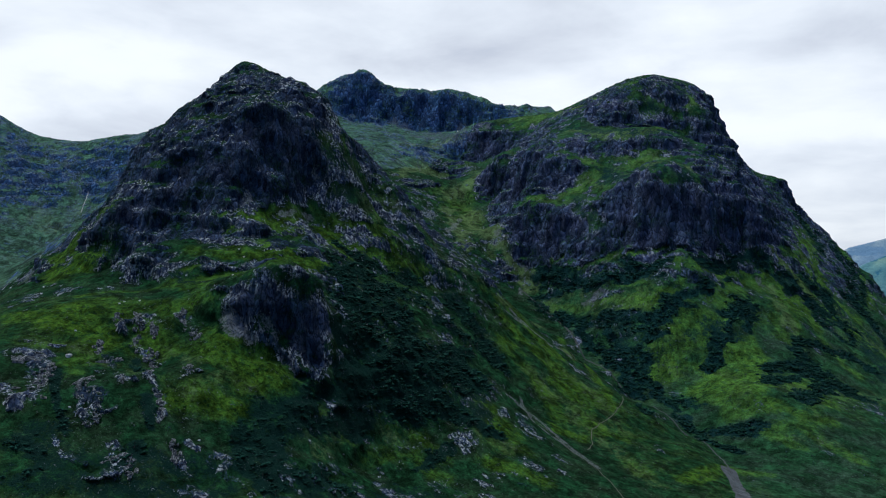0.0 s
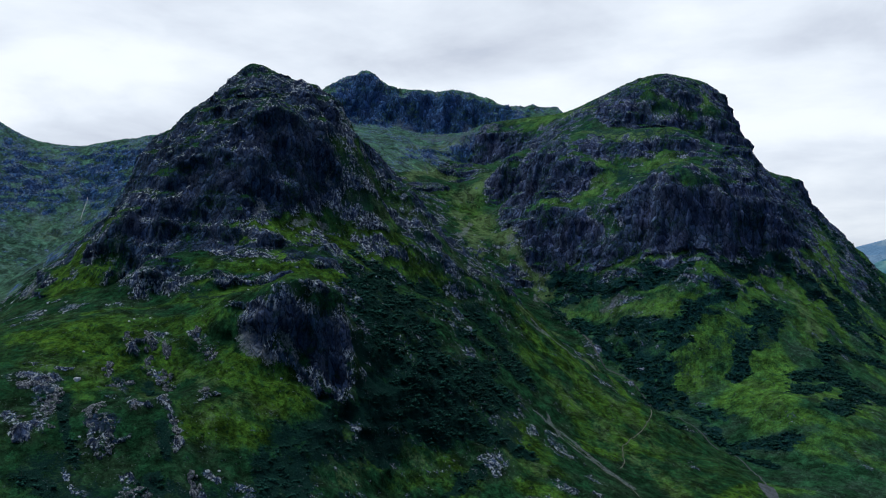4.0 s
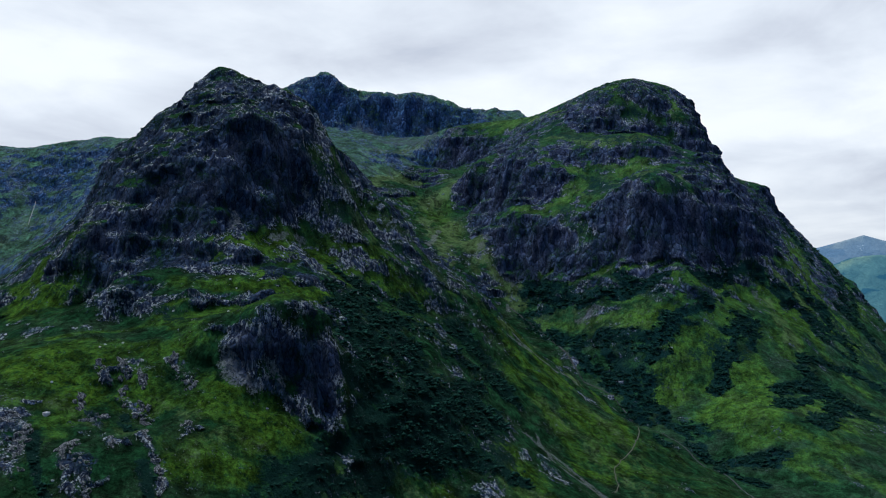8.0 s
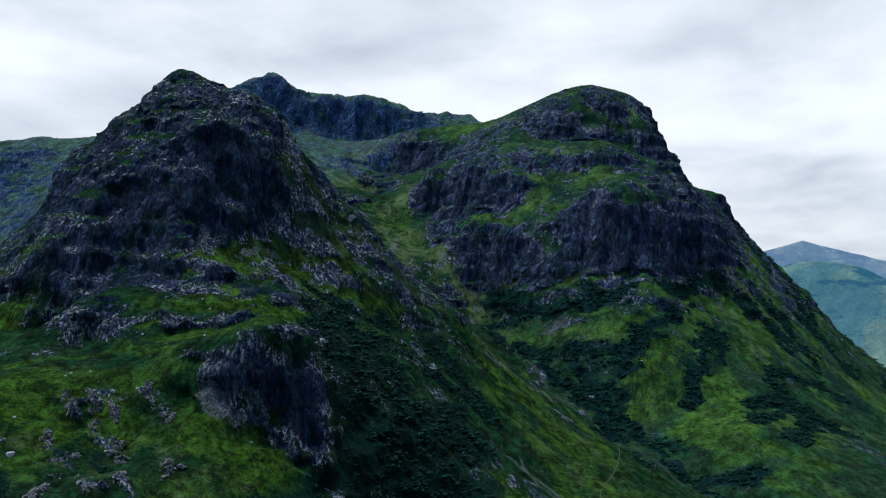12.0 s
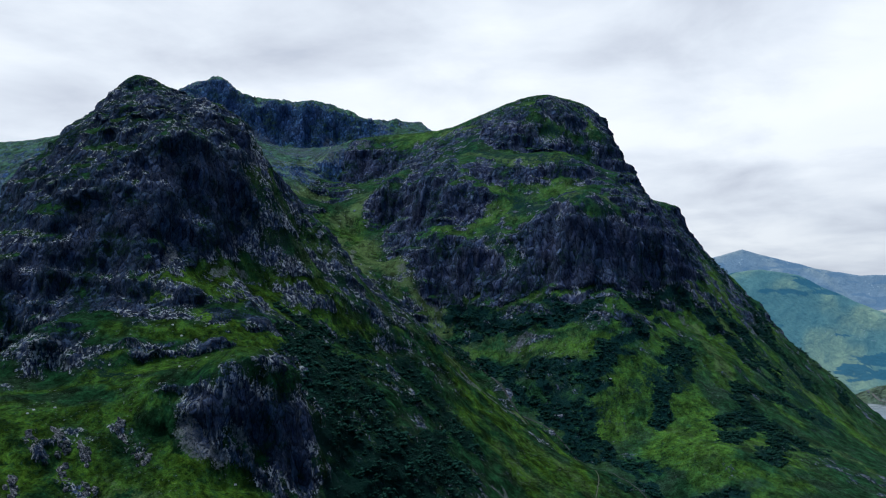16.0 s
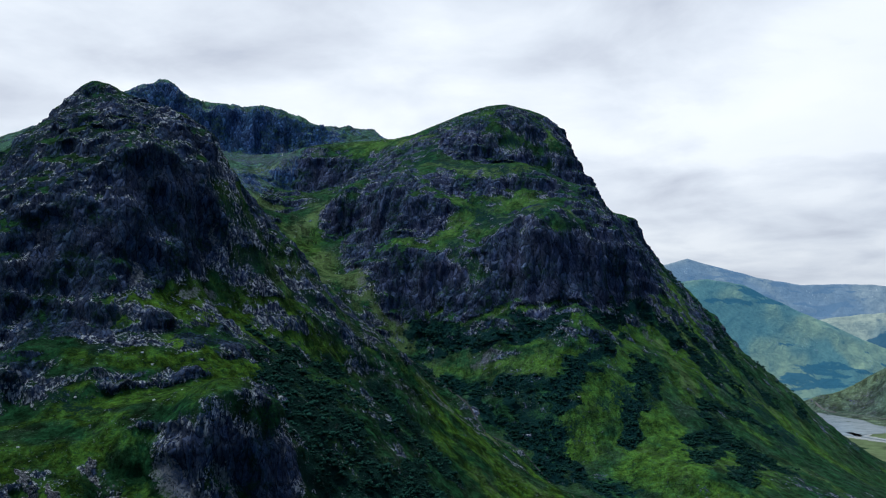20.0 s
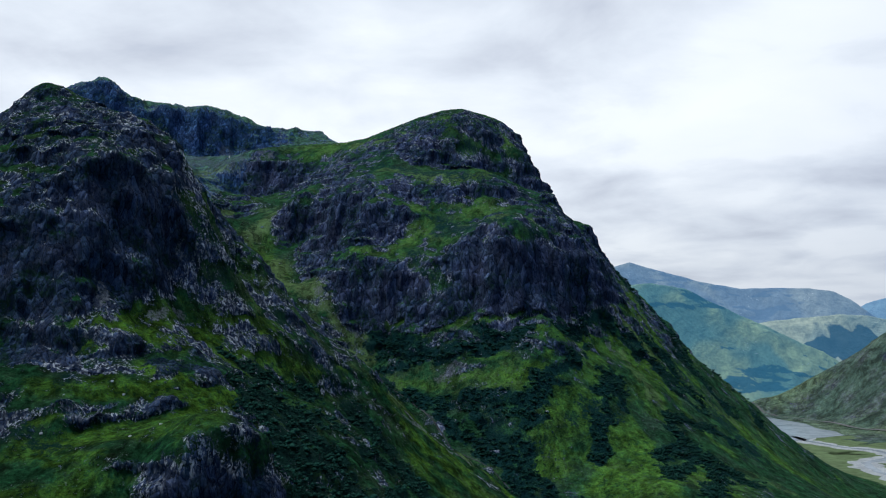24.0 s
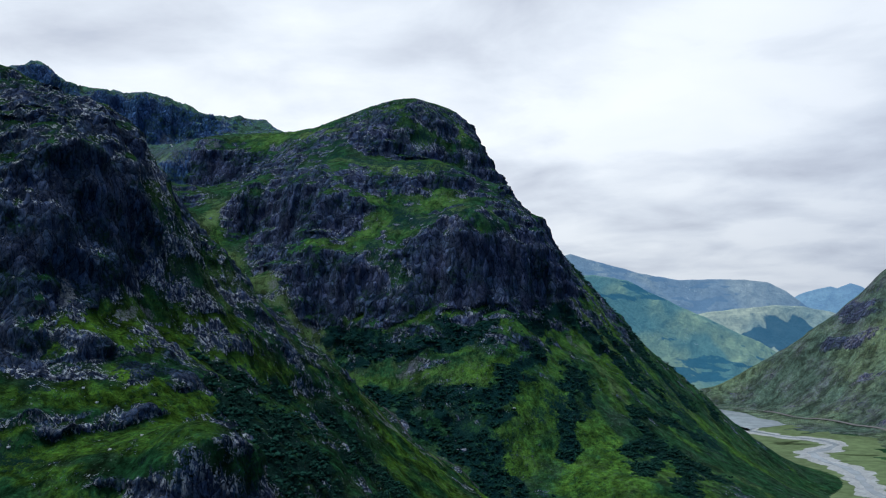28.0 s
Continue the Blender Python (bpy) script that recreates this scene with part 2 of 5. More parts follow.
def lattice(x, y, z):
    """Smooth noise from -1 to 1, about one bump a unit."""
    xi, yi, zi = np.floor(x).astype(np.int64), np.floor(y).astype(np.int64), np.floor(z).astype(np.int64)
    fx, fy, fz = (x - xi), (y - yi), (z - zi)
    fx, fy, fz = (v * v * v * (v * (v * 6 - 15) + 10) for v in (fx, fy, fz))
    total = 0.0
    for dx in (0, 1):
        for dy in (0, 1):
            for dz in (0, 1):
                key = ((xi + dx) * 73856093) ^ ((yi + dy) * 19349663) ^ ((zi + dz) * 83492791)
                w = (fx if dx else 1 - fx) * (fy if dy else 1 - fy) * (fz if dz else 1 - fz)
                total = total + w * TABLE[(key ^ (key >> 15)) & 65535]
    return total


def rough(x, y, z, size, octaves=4, gain=0.5, seed=0.0, ridged=False):
    """Layered noise, about -1 to 1; ridged gives sharp crests."""
    total, amount, share = 0.0, 1.0, 0.0
    c, s = math.cos(0.7), math.sin(0.7)
    x, y, z = x / size + seed, y / size - seed * 1.7, z / size + seed * 0.6
    for _ in range(octaves):
        v = lattice(x, y, z)
        total = total + amount * (1 - 2 * np.abs(v) if ridged else v)
        share += amount
        amount *= gain
        x, y, z = (c * x - s * y) * 2.03 + 11.3, (s * x + c * y) * 2.03 - 7.1, z * 2.03 + 3.7
    return total / share


def smooth(v, lo, hi):
    u = np.clip((v - lo) / (hi - lo), 0, 1)
    return u * u * (3 - 2 * u)


# ---------------------------------------------------------------- the lie of the land
# Crests, brows, shelves, toes and burns as lines of (x, y, z): x east, y north, z above the sea.
LAND = {}


def lie(name, *line):
    LAND[name] = line


lie("near_summit", (1270, 650, 694), (1300, 700, 658), (1335, 765, 624), (1291, 795, 634), (1235, 715, 655), (1230, 640, 675))
lie("near_back_ridge", (1050, 430, 670), (900, 250, 680), (650, 50, 740), (350, -100, 830), (100, -200, 940))
lie("near_face_brow", (1405, 825, 578), (1430, 765, 575), (1440, 695, 552), (1475, 720, 532), (1482, 790, 520), (1330, 835, 575), (1412, 683, 594), (1433, 645, 556))
lie("near_face_foot", (1475, 850, 447), (1410, 880, 436), (1385, 862, 442), (1345, 856, 496), (1525, 790, 430), (1240, 862, 465), (1520, 850, 405))
lie("near_flank_brow", (1265, 828, 580), (1215, 822, 548), (1185, 862, 497), (1140, 905, 430), (1100, 958, 388), (1045, 965, 352))
lie("near_shelf", (1570, 830, 392), (1540, 905, 384), (1552, 918, 366), (1482, 963, 370), (1476, 950, 386), (1500, 885, 405), (1305, 916, 414), (1630, 796, 362), (1580, 696, 396))
lie("near_block", (1603, 1022, 344), (1620, 976, 335), (1650, 1000, 300), (1641, 1042, 272), (1615, 1050, 262), (1560, 1030, 335), (1540, 1050, 275))
lie("near_knoll_slope", (1660, 944, 313), (1715, 863, 322), (1738, 1000, 270), (1725, 973, 262), (1772, 922, 279), (1815, 907, 275))
lie("near_dark_bay", (1330, 1000, 338), (1344, 1041, 293), (1450, 1045, 300), (1500, 1100, 215), (1596, 1112, 178), (1400, 1110, 230))
lie("near_grass_spur", (1005, 1005, 300), (972, 1058, 260), (1083, 1170, 207), (1075, 1192, 199), (1135, 1240, 163), (1110, 1226, 177), (1150, 1280, 157), (1205, 1322, 143), (1160, 1010, 310), (1270, 1124, 206), (1287, 1207, 164))
lie("near_toe", (1350, 1330, 130), (1600, 1300, 125), (1850, 1150, 150), (1950, 980, 200), (2050, 850, 240), (1850, 1000, 225))
lie("near_left_flank", (1445, 615, 480), (1495, 520, 388), (1510, 488, 342), (1600, 350, 270), (1400, 300, 380), (1250, 150, 420), (1200, 450, 585), (1345, 515, 505), (1235, 290, 480))
lie("burn", (120, 300, 762), (300, 440, 645), (420, 560, 570), (500, 660, 505), (620, 790, 397), (720, 900, 315), (810, 1010, 240), (905, 1125, 183), (1000, 1235, 150), (1090, 1305, 137), (1190, 1345, 129), (1320, 1400, 120), (1500, 1520, 110))
lie("far_summit", (36, 882, 914), (-20, 850, 910), (0, 965, 884), (140, 980, 808), (-60, 780, 890), (30, 723, 880), (50, 610, 845), (-160, 640, 860))
lie("far_summit_edge", (5, 1005, 838), (10, 1026, 762), (8, 1045, 720), (-26, 1066, 676), (-79, 1160, 580), (40, 1059, 712), (-63, 1030, 722), (-96, 1051, 692), (-193, 1226, 517), (-176, 1272, 480))
lie("far_shoulder", (380, 1030, 690), (320, 833, 733), (445, 735, 646), (165, 533, 738), (135, 527, 752), (250, 700, 765), (250, 960, 742))
lie("far_cliff_brow", (508, 807, 600), (507, 988, 599), (426, 1109, 606), (300, 1100, 655), (100, 1110, 648), (-80, 1150, 645))
lie("far_cliff_mid", (551, 742, 540), (570, 880, 525), (606, 1045, 509), (526, 1137, 503), (250, 1200, 520), (-55, 1205, 545))
lie("far_cliff_foot", (601, 791, 440), (645, 994, 421), (628, 1114, 444), (498, 1176, 402), (309, 1253, 440), (630, 900, 425))
lie("far_apron", (696, 982, 349), (720, 1024, 345), (687, 1114, 379), (771, 1135, 300), (535, 1269, 338), (431, 1248, 378), (621, 1274, 299), (790, 1189, 241), (748, 1285, 250))
lie("far_toe", (894, 1306, 216), (973, 1362, 167), (660, 1438, 200), (450, 1520, 170), (225, 1420, 285), (-65, 1321, 395), (-100, 1450, 270), (-400, 1480, 165), (-390, 1340, 310), (60, 1434, 302), (-42, 1493, 243), (250, 1640, 95), (-200, 1640, 85), (-750, 1600, 72))
lie("far_back", (-360, 1195, 540), (-350, 1000, 720), (-600, 1100, 430), (-1000, 1300, 200), (-1500, 1500, 70), (-900, 700, 560), (-350, 500, 900))
lie("coire", (286, 422, 646), (400, 531, 600), (376, 435, 648), (88, 264, 774), (228, 302, 760), (240, 428, 706), (270, 535, 672), (-20, 230, 830), (60, 150, 830))
lie("headwall", (-72, -293, 1024), (-111, -222, 1070), (-160, -165, 1102), (-196, -83, 1044), (-221, -44, 1028), (-263, 26, 1029), (-319, 119, 1025), (-368, 196, 998), (-424, 288, 990), (-467, 358, 984))
lie("headwall_foot", (-60, -140, 925), (-150, -5, 915), (-205, 85, 908), (-270, 185, 905), (-370, 310, 945), (-60, 60, 870), (-140, 190, 868))
lie("behind", (-400, -300, 900), (-700, 0, 700), (-700, 400, 700), (-300, -700, 700), (300, -1300, 750))
lie("left_ridge", (502, -1067, 926), (444, -979, 865), (444, -885, 828), (317, -768, 862), (259, -670, 877), (620, -1250, 960))
lie("left_wall", (502, -656, 644), (700, -500, 480), (900, -400, 400), (1000, -200, 330), (1300, 50, 290), (850, -750, 560), (1150, -500, 460))
lie("left_shoulder", (1500, -300, 500), (1700, 0, 480), (1900, 300, 380), (1750, 450, 260), (2300, 400, 400))
lie("glen", (2000, 1300, 130), (1600, 1550, 105), (2300, 1650, 150), (2500, 1300, 160), (2700, 1000, 220), (900, 1700, 88), (400, 1800, 75), (-100, 1800, 70), (-400, 1850, 68), (-700, 1780, 66), (-1000, 1750, 66), (-1400, 1750, 66), (-1900, 1750, 64), (100, 1990, 72), (-500, 1960, 70))
lie("north_toe", (-680, 2090, 92), (-900, 2050, 92), (-1150, 1970, 92), (-1420, 1880, 92), (-1560, 1810, 95), (0, 2150, 95), (700, 2050, 105), (1500, 2050, 140), (2300, 2150, 190))
lie("north_hill", (-750, 2170, 140), (-1640, 1965, 258), (-1560, 2055, 321), (-1573, 2200, 432), (-1585, 2340, 562), (-900, 2350, 330), (-1300, 2150, 280), (-1690, 1815, 172), (-1690, 1873, 208), (-1690, 1690, 128), (-1900, 1800, 120), (-2200, 2100, 120), (0, 2600, 500), (1000, 2600, 600), (2000, 2700, 600))
lie("north_crest", (-1500, 2500, 700), (-1500, 2800, 850), (-800, 3000, 900), (500, 3200, 930), (2000, 3300, 930))
lie("rim", (-2500, -2500, 500), (3200, -2500, 600), (3200, 4000, 700), (-2500, 4000, 200), (3200, 500, 500), (-2500, 500, 90), (-2500, 1700, 60))
lie("far_tier_top", (242, 821, 796), (260, 826, 762), (215, 885, 823), (230, 888, 754), (179, 952, 830), (194, 954, 750), (161, 1010, 802), (176, 1012, 718))
lie("far_tier_upper", (428, 844, 679), (443, 849, 649), (428, 904, 681), (444, 908, 649), (418, 965, 689), (433, 968, 651), (409, 1019, 689), (424, 1022, 648))
lie("far_tier_right", (580, 997, 557), (592, 999, 467), (596, 1048, 560), (607, 1049, 458), (576, 1089, 555), (588, 1089, 452), (530, 1129, 551), (543, 1129, 456), (427, 1160, 545), (440, 1160, 455))
lie("far_tier_left", (335, 594, 688), (346, 599, 596), (439, 713, 670), (450, 716, 580), (495, 802, 645), (507, 806, 563), (483, 851, 639), (497, 856, 593))
lie("far_tier_low", (575, 792, 528), (584, 794, 430), (585, 852, 525), (594, 855, 425), (600, 912, 501), (611, 915, 428), (611, 969, 483), (623, 972, 432))
lie("far_tier_corrie", (88, 339, 801), (97, 343, 738), (92, 413, 803), (101, 417, 735), (110, 492, 785), (120, 496, 738))
lie("back_tier_wall", (-127, -135, 1057), (-112, -125, 959), (-161, -57, 1008), (-144, -47, 941), (-205, 14, 1003), (-190, 23, 909), (-245, 88, 1000), (-231, 96, 891), (-294, 158, 992), (-278, 166, 903), (-323, 239, 959), (-304, 248, 914))
lie("near_tier_block", (1628, 959, 342), (1636, 966, 306), (1635, 993, 342), (1641, 998, 283), (1625, 1016, 346), (1630, 1020, 267), (1607, 1031, 346), (1611, 1034, 258), (1585, 1041, 337), (1590, 1045, 262))
lie("near_tier_scarp", (1583, 891, 372), (1586, 894, 353), (1548, 917, 373), (1553, 920, 359), (1524, 946, 374), (1528, 950, 367))
lie("near_tier_tongue", (1449, 856, 448), (1478, 879, 423), (1405, 868, 455), (1435, 890, 423), (1342, 874, 454), (1372, 894, 418), (1306, 901, 439), (1337, 919, 401), (1253, 916, 419), (1284, 934, 383), (1208, 939, 392), (1240, 955, 364))
lie("near_tier_foot", (1569, 745, 438), (1574, 751, 367), (1603, 830, 387), (1610, 837, 351))
NODES = np.array([p for line in LAND.values() for p in line], float)


def fit_land(nodes, soft=11.0):
    gap = np.sqrt(((nodes[:, None, :2] - nodes[None, :, :2]) ** 2).sum(-1) + soft**2)
    n = len(nodes)
    a = np.zeros((n + 3, n + 3))
    a[:n, :n] = -gap + np.eye(n) * 3.0
    a[:n, n], a[:n, n + 1:] = 1, nodes[:, :2] / 1000
    a[n, :n], a[n + 1:, :n] = 1, nodes[:, :2].T / 1000
    return np.linalg.solve(a, np.r_[nodes[:, 2], 0, 0, 0])


WEIGHTS = fit_land(NODES)


def land(x, y, soft=11.0):
    total = WEIGHTS[-3] + WEIGHTS[-2] * x / 1000 + WEIGHTS[-1] * y / 1000
    for (px, py, _), w in zip(NODES, WEIGHTS):
        total = total - w * np.sqrt((x - px) ** 2 + (y - py) ** 2 + soft**2)
    return total


# ---- what clothes the ground: strips of rock, broken rock, grass, scrub and scree, each with its reach in metres
COVER = {}


def cover(kind, reach, *line):
    COVER.setdefault(kind, []).append((float(reach), np.array(line, float)))


# the near slopes
cover("rock", 27, (1479, 714, 525), (1477, 759, 531), (1447, 794, 551))
cover("rock", 30, (1447, 794, 551), (1389, 826, 565), (1338, 836, 562))
cover("rock", 20, (1376, 701, 621), (1343, 741, 631), (1323, 793, 623))
cover("rock", 26, (1525, 729, 477), (1503, 784, 479), (1466, 826, 489))
cover("rock", 25, (1433, 836, 511), (1370, 843, 512), (1340, 850, 521))
cover("rock", 13, (1462, 845, 462), (1428, 863, 458), (1372, 856, 469))
cover("rock", 15, (1564, 739, 439), (1533, 775, 434), (1504, 829, 439))
cover("rough", 17, (1571, 748, 405), (1549, 792, 405), (1529, 844, 404), (1503, 871, 410))
cover("rough", 15, (1501, 862, 416), (1493, 898, 404), (1485, 932, 393), (1414, 918, 401))
cover("rough", 11, (1620, 800, 366), (1606, 833, 371), (1588, 849, 376))
cover("rough", 11, (1567, 690, 412), (1554, 690, 430), (1545, 711, 453))
cover("grass", 5, (1485, 856, 434), (1467, 871, 430), (1445, 883, 427))
cover("grass", 10, (1421, 876, 442), (1358, 873, 446))
cover("grass", 8, (1358, 873, 446), (1332, 894, 434), (1285, 911, 421))
cover("grass", 7, (1329, 915, 409), (1269, 925, 401), (1226, 944, 381))
cover("grass", 6, (1194, 940, 392), (1165, 957, 375))
cover("grass", 5, (1579, 851, 382), (1562, 880, 381), (1548, 904, 379))
cover("grass", 5, (1535, 909, 384), (1520, 924, 384))
cover("grass", 5, (1600, 857, 361), (1602, 869, 356))
cover("rock", 5, (1585, 893, 362), (1551, 922, 365), (1522, 951, 371))
cover("rough", 5, (1578, 880, 374), (1557, 902, 373))
cover("grass", 6, (1688, 828, 332), (1646, 854, 337), (1614, 893, 344), (1591, 929, 352))
cover("grass", 6, (1591, 929, 352), (1612, 1004, 361), (1462, 963, 373))
cover("grass", 8, (1729, 868, 315), (1687, 890, 319), (1648, 912, 329))
cover("grass", 5, (1621, 999, 352), (1591, 1023, 356))
cover("rough", 6, (1619, 1003, 354), (1583, 1023, 358))
cover("rock", 7, (1626, 955, 340), (1631, 990, 336), (1629, 1005, 329))
cover("rock", 18, (1629, 1011, 318), (1594, 1036, 319), (1592, 1043, 291))
cover("rock", 12, (1641, 995, 307), (1639, 1014, 286))
cover("rock", 8, (1470, 977, 360), (1495, 1005, 334))
cover("rough", 9, (1254, 980, 338), (1303, 1021, 308), (1347, 1052, 282))
cover("rough", 10, (1205, 890, 450), (1193, 916, 421), (1204, 945, 385))
cover("rough", 8, (1348, 897, 422), (1318, 908, 423))
cover("scrub", 23, (1389, 965, 365), (1445, 1010, 332), (1420, 1028, 314))
cover("scrub", 19, (1536, 1039, 296), (1497, 1051, 278), (1438, 1067, 273))
cover("scrub", 15, (1194, 986, 336), (1212, 1023, 297))
cover("scrub", 16, (1604, 1059, 244), (1536, 1067, 249), (1464, 1086, 246))
cover("scrub", 13, (1448, 1078, 259), (1304, 1062, 267))
cover("scrub", 12, (1374, 913, 402), (1332, 945, 377))
cover("sward", 17, (1328, 869, 482), (1284, 880, 472), (1216, 880, 456))
cover("grass", 6, (1290, 977, 345), (1331, 1005, 333))
cover("grass", 15, (1106, 994, 342), (1064, 1017, 311), (1074, 1066, 268))
cover("grass", 17, (1111, 1072, 264), (1157, 1136, 217), (1219, 1193, 178))
cover("grass", 14, (1170, 1042, 282), (1195, 1094, 239), (1230, 1152, 195))
cover("grass", 10, (1375, 1086, 251), (1373, 1122, 220))
cover("scree", 3, (1108, 1004, 329), (1084, 1028, 303))
cover("scree", 4, (1430, 878, 436), (1378, 868, 440))
cover("rough", 9, (1795, 905, 280), (1807, 937, 265), (1835, 955, 249))
cover("rough", 5, (1843, 937, 253), (1851, 960, 241))
cover("rough", 10, (1799, 977, 252), (1803, 1004, 240))
cover("rough", 4, (1742, 919, 288), (1752, 951, 270), (1771, 988, 258))
cover("rough", 6, (1718, 936, 286), (1710, 969, 272))
cover("rough", 4, (1750, 997, 265), (1761, 1025, 247), (1776, 1039, 233))
cover("rough", 4, (1726, 1008, 266), (1707, 1013, 266))
cover("rough", 6, (1707, 904, 307), (1686, 931, 303))
cover("rough", 6, (1664, 937, 314), (1661, 961, 301))
cover("rough", 4, (1831, 1051, 207), (1828, 1066, 200), (1856, 1057, 196))
cover("rough", 4, (1785, 1068, 212), (1792, 1082, 201))
cover("grass", 10, (1719, 1038, 250), (1708, 1061, 236))
cover("grass", 11, (1753, 812, 311), (1743, 882, 304), (1729, 919, 292))
cover("scrub", 18, (1676, 1071, 234), (1637, 1091, 212), (1575, 1096, 201))
cover("scrub", 18, (1459, 1100, 231), (1440, 1130, 208))
cover("scrub", 16, (1748, 1129, 182), (1683, 1139, 178))
cover("scrub", 8, (1549, 1144, 170), (1488, 1145, 185))
cover("grass", 11, (1597, 1113, 179), (1541, 1126, 184), (1536, 1161, 165))
cover("grass", 14, (1465, 1184, 168), (1447, 1225, 153))
cover("grass", 6, (1290, 1170, 181), (1258, 1199, 170))
cover("scree", 4, (1286, 1109, 220), (1284, 1138, 198), (1311, 1190, 172), (1341, 1243, 152))
cover("rough", 5, (1174, 1242, 164), (1206, 1267, 156))
cover("rough", 19, (1564, 747, 427), (1537, 794, 416), (1510, 849, 416), (1493, 884, 410))
cover("rough", 16, (1578, 748, 383), (1605, 825, 379), (1592, 847, 374))
cover("rough", 15, (1485, 905, 404), (1473, 937, 393), (1406, 933, 389))
cover("rock", 10, (1496, 851, 428), (1486, 892, 410))
cover("rough", 11, (1605, 832, 374), (1579, 888, 370))
cover("rock", 14, (1618, 1019, 329), (1585, 1039, 323), (1583, 1045, 300), (1600, 1046, 270))
cover("rock", 12, (1635, 993, 325), (1634, 1009, 307))
cover("rock", 11, (1627, 1026, 285), (1621, 1038, 267))
cover("scrub", 21, (1432, 970, 365), (1497, 1015, 323), (1551, 1048, 288))
cover("scrub", 22, (1395, 995, 342), (1416, 1044, 298), (1483, 1067, 262))
cover("scrub", 15, (1572, 1061, 262), (1505, 1067, 255))
cover("scrub", 19, (1616, 1066, 237), (1555, 1083, 224), (1486, 1102, 219))
cover("rock", 13, (1357, 701, 632), (1291, 672, 675), (1331, 750, 632))
cover("heath", 16, (1398, 751, 603), (1411, 803, 587))
cover("rough", 5, (1785, 875, 292), (1771, 903, 287))
cover("rough", 4, (1851, 1005, 223), (1852, 1027, 212), (1850, 1043, 205))
cover("rough", 4, (1769, 938, 273), (1767, 966, 264), (1761, 995, 260))
cover("grass", 12, (1472, 860, 437), (1412, 873, 447), (1346, 881, 441))
cover("grass", 12, (1346, 881, 441), (1318, 908, 423), (1266, 923, 405), (1220, 945, 381))
cover("grass", 10, (1288, 905, 431), (1222, 923, 409), (1183, 958, 371))
cover("grass", 8, (1574, 857, 382), (1553, 891, 381), (1520, 931, 381))
cover("grass", 8, (1513, 952, 373), (1468, 960, 376))
cover("grass", 7, (1605, 734, 367), (1583, 731, 399), (1573, 739, 416))
cover("rock", 15, (1419, 731, 586), (1423, 794, 578), (1384, 817, 580))
# heath strips that put the dark of the shaded lowest grass into colour
cover("heath", 12, (1886, 1022, 203), (1850, 1074, 189), (1779, 1117, 183))
cover("heath", 9, (1871, 986, 223), (1858, 1015, 216))
cover("grass", 8, (1132, 981, 353), (796, 952, 277), (1042, 1124, 224), (1145, 1180, 195))
cover("grass", 8, (1128, 1003, 328), (1123, 1061, 272), (1171, 1141, 212))
cover("grass", 11, (1473, 859, 438), (1429, 872, 444), (1353, 873, 450))
cover("grass", 9, (1353, 873, 450), (1331, 906, 419), (1262, 931, 394), (1250, 948, 372))
cover("grass", 8, (1413, 881, 435), (1363, 898, 415))
cover("grass", 6, (1565, 863, 384), (1548, 881, 387), (1542, 903, 383), (1527, 915, 385))
cover("grass", 8, (1599, 889, 353), (1572, 919, 356), (1542, 951, 364), (1473, 967, 368))
cover("grass", 6, (1623, 908, 340), (1618, 940, 346))
cover("grass", 7, (1128, 973, 364), (1083, 1013, 318), (1086, 1071, 265))
cover("scrub", 17, (1385, 952, 374), (1390, 983, 351), (1319, 1001, 333))
cover("scrub", 15, (1331, 1024, 311), (1259, 1039, 284))
cover("rock", 11, (1391, 749, 608), (1380, 764, 612), (1375, 788, 607))
cover("rock", 19, (1410, 743, 594), (1404, 786, 596))
cover("grass", 15, (1492, 859, 426), (1421, 879, 437), (1346, 892, 427))
cover("grass", 13, (1346, 892, 427), (1319, 927, 397), (1280, 953, 364))
cover("grass", 10, (1504, 909, 396), (1490, 963, 370))
# the next strip darkens the turf where the lower grass lies in shade
cover("heath", 14, (1870, 1012, 213), (1817, 1067, 202), (1752, 1103, 197))
cover("heath", 15, (1347, 675, 638), (1300, 680, 666), (1319, 748, 639), (1320, 795, 623))
cover("heath", 28, (1312, 859, 517), (1229, 855, 485), (1211, 901, 435), (1204, 945, 385))
cover("heath", 11, (1621, 807, 366), (1604, 845, 361), (1603, 896, 349))
cover("heath", 17, (1377, 1075, 262), (1345, 1105, 232), (1444, 1122, 214))
cover("heath", 8, (1556, 867, 387), (1522, 873, 398), (1482, 896, 410))
cover("heath", 11, (1577, 716, 411), (1598, 726, 378))
cover("rough", 12, (1352, 680, 635), (1331, 714, 643), (1335, 793, 617))
cover("rough", 13, (1584, 724, 400), (1570, 731, 428), (1546, 728, 458))
cover("rough", 10, (1339, 906, 416), (1290, 922, 404))
cover("rough", 14, (1234, 858, 477), (1215, 887, 449))
cover("sward", 11, (1779, 882, 292), (1755, 944, 273), (1739, 1031, 251))
cover("sward", 11, (1739, 1031, 251), (1688, 1027, 263), (1679, 1047, 253))
cover("sward", 11, (1696, 964, 282), (1692, 1004, 272))
cover("sward", 10, (1663, 1111, 197), (1571, 1093, 206), (1542, 1113, 194))
cover("sward", 12, (1433, 1147, 196), (1422, 1175, 180))
cover("sward", 18, (1112, 1086, 254), (1131, 1151, 212), (1180, 1208, 176))
cover("sward", 14, (1219, 1164, 191), (1270, 1242, 155), (1327, 1301, 137))
cover("sward", 6, (1443, 568, 460), (1460, 559, 439))
cover("sward", 4, (1577, 747, 388), (1591, 748, 367))
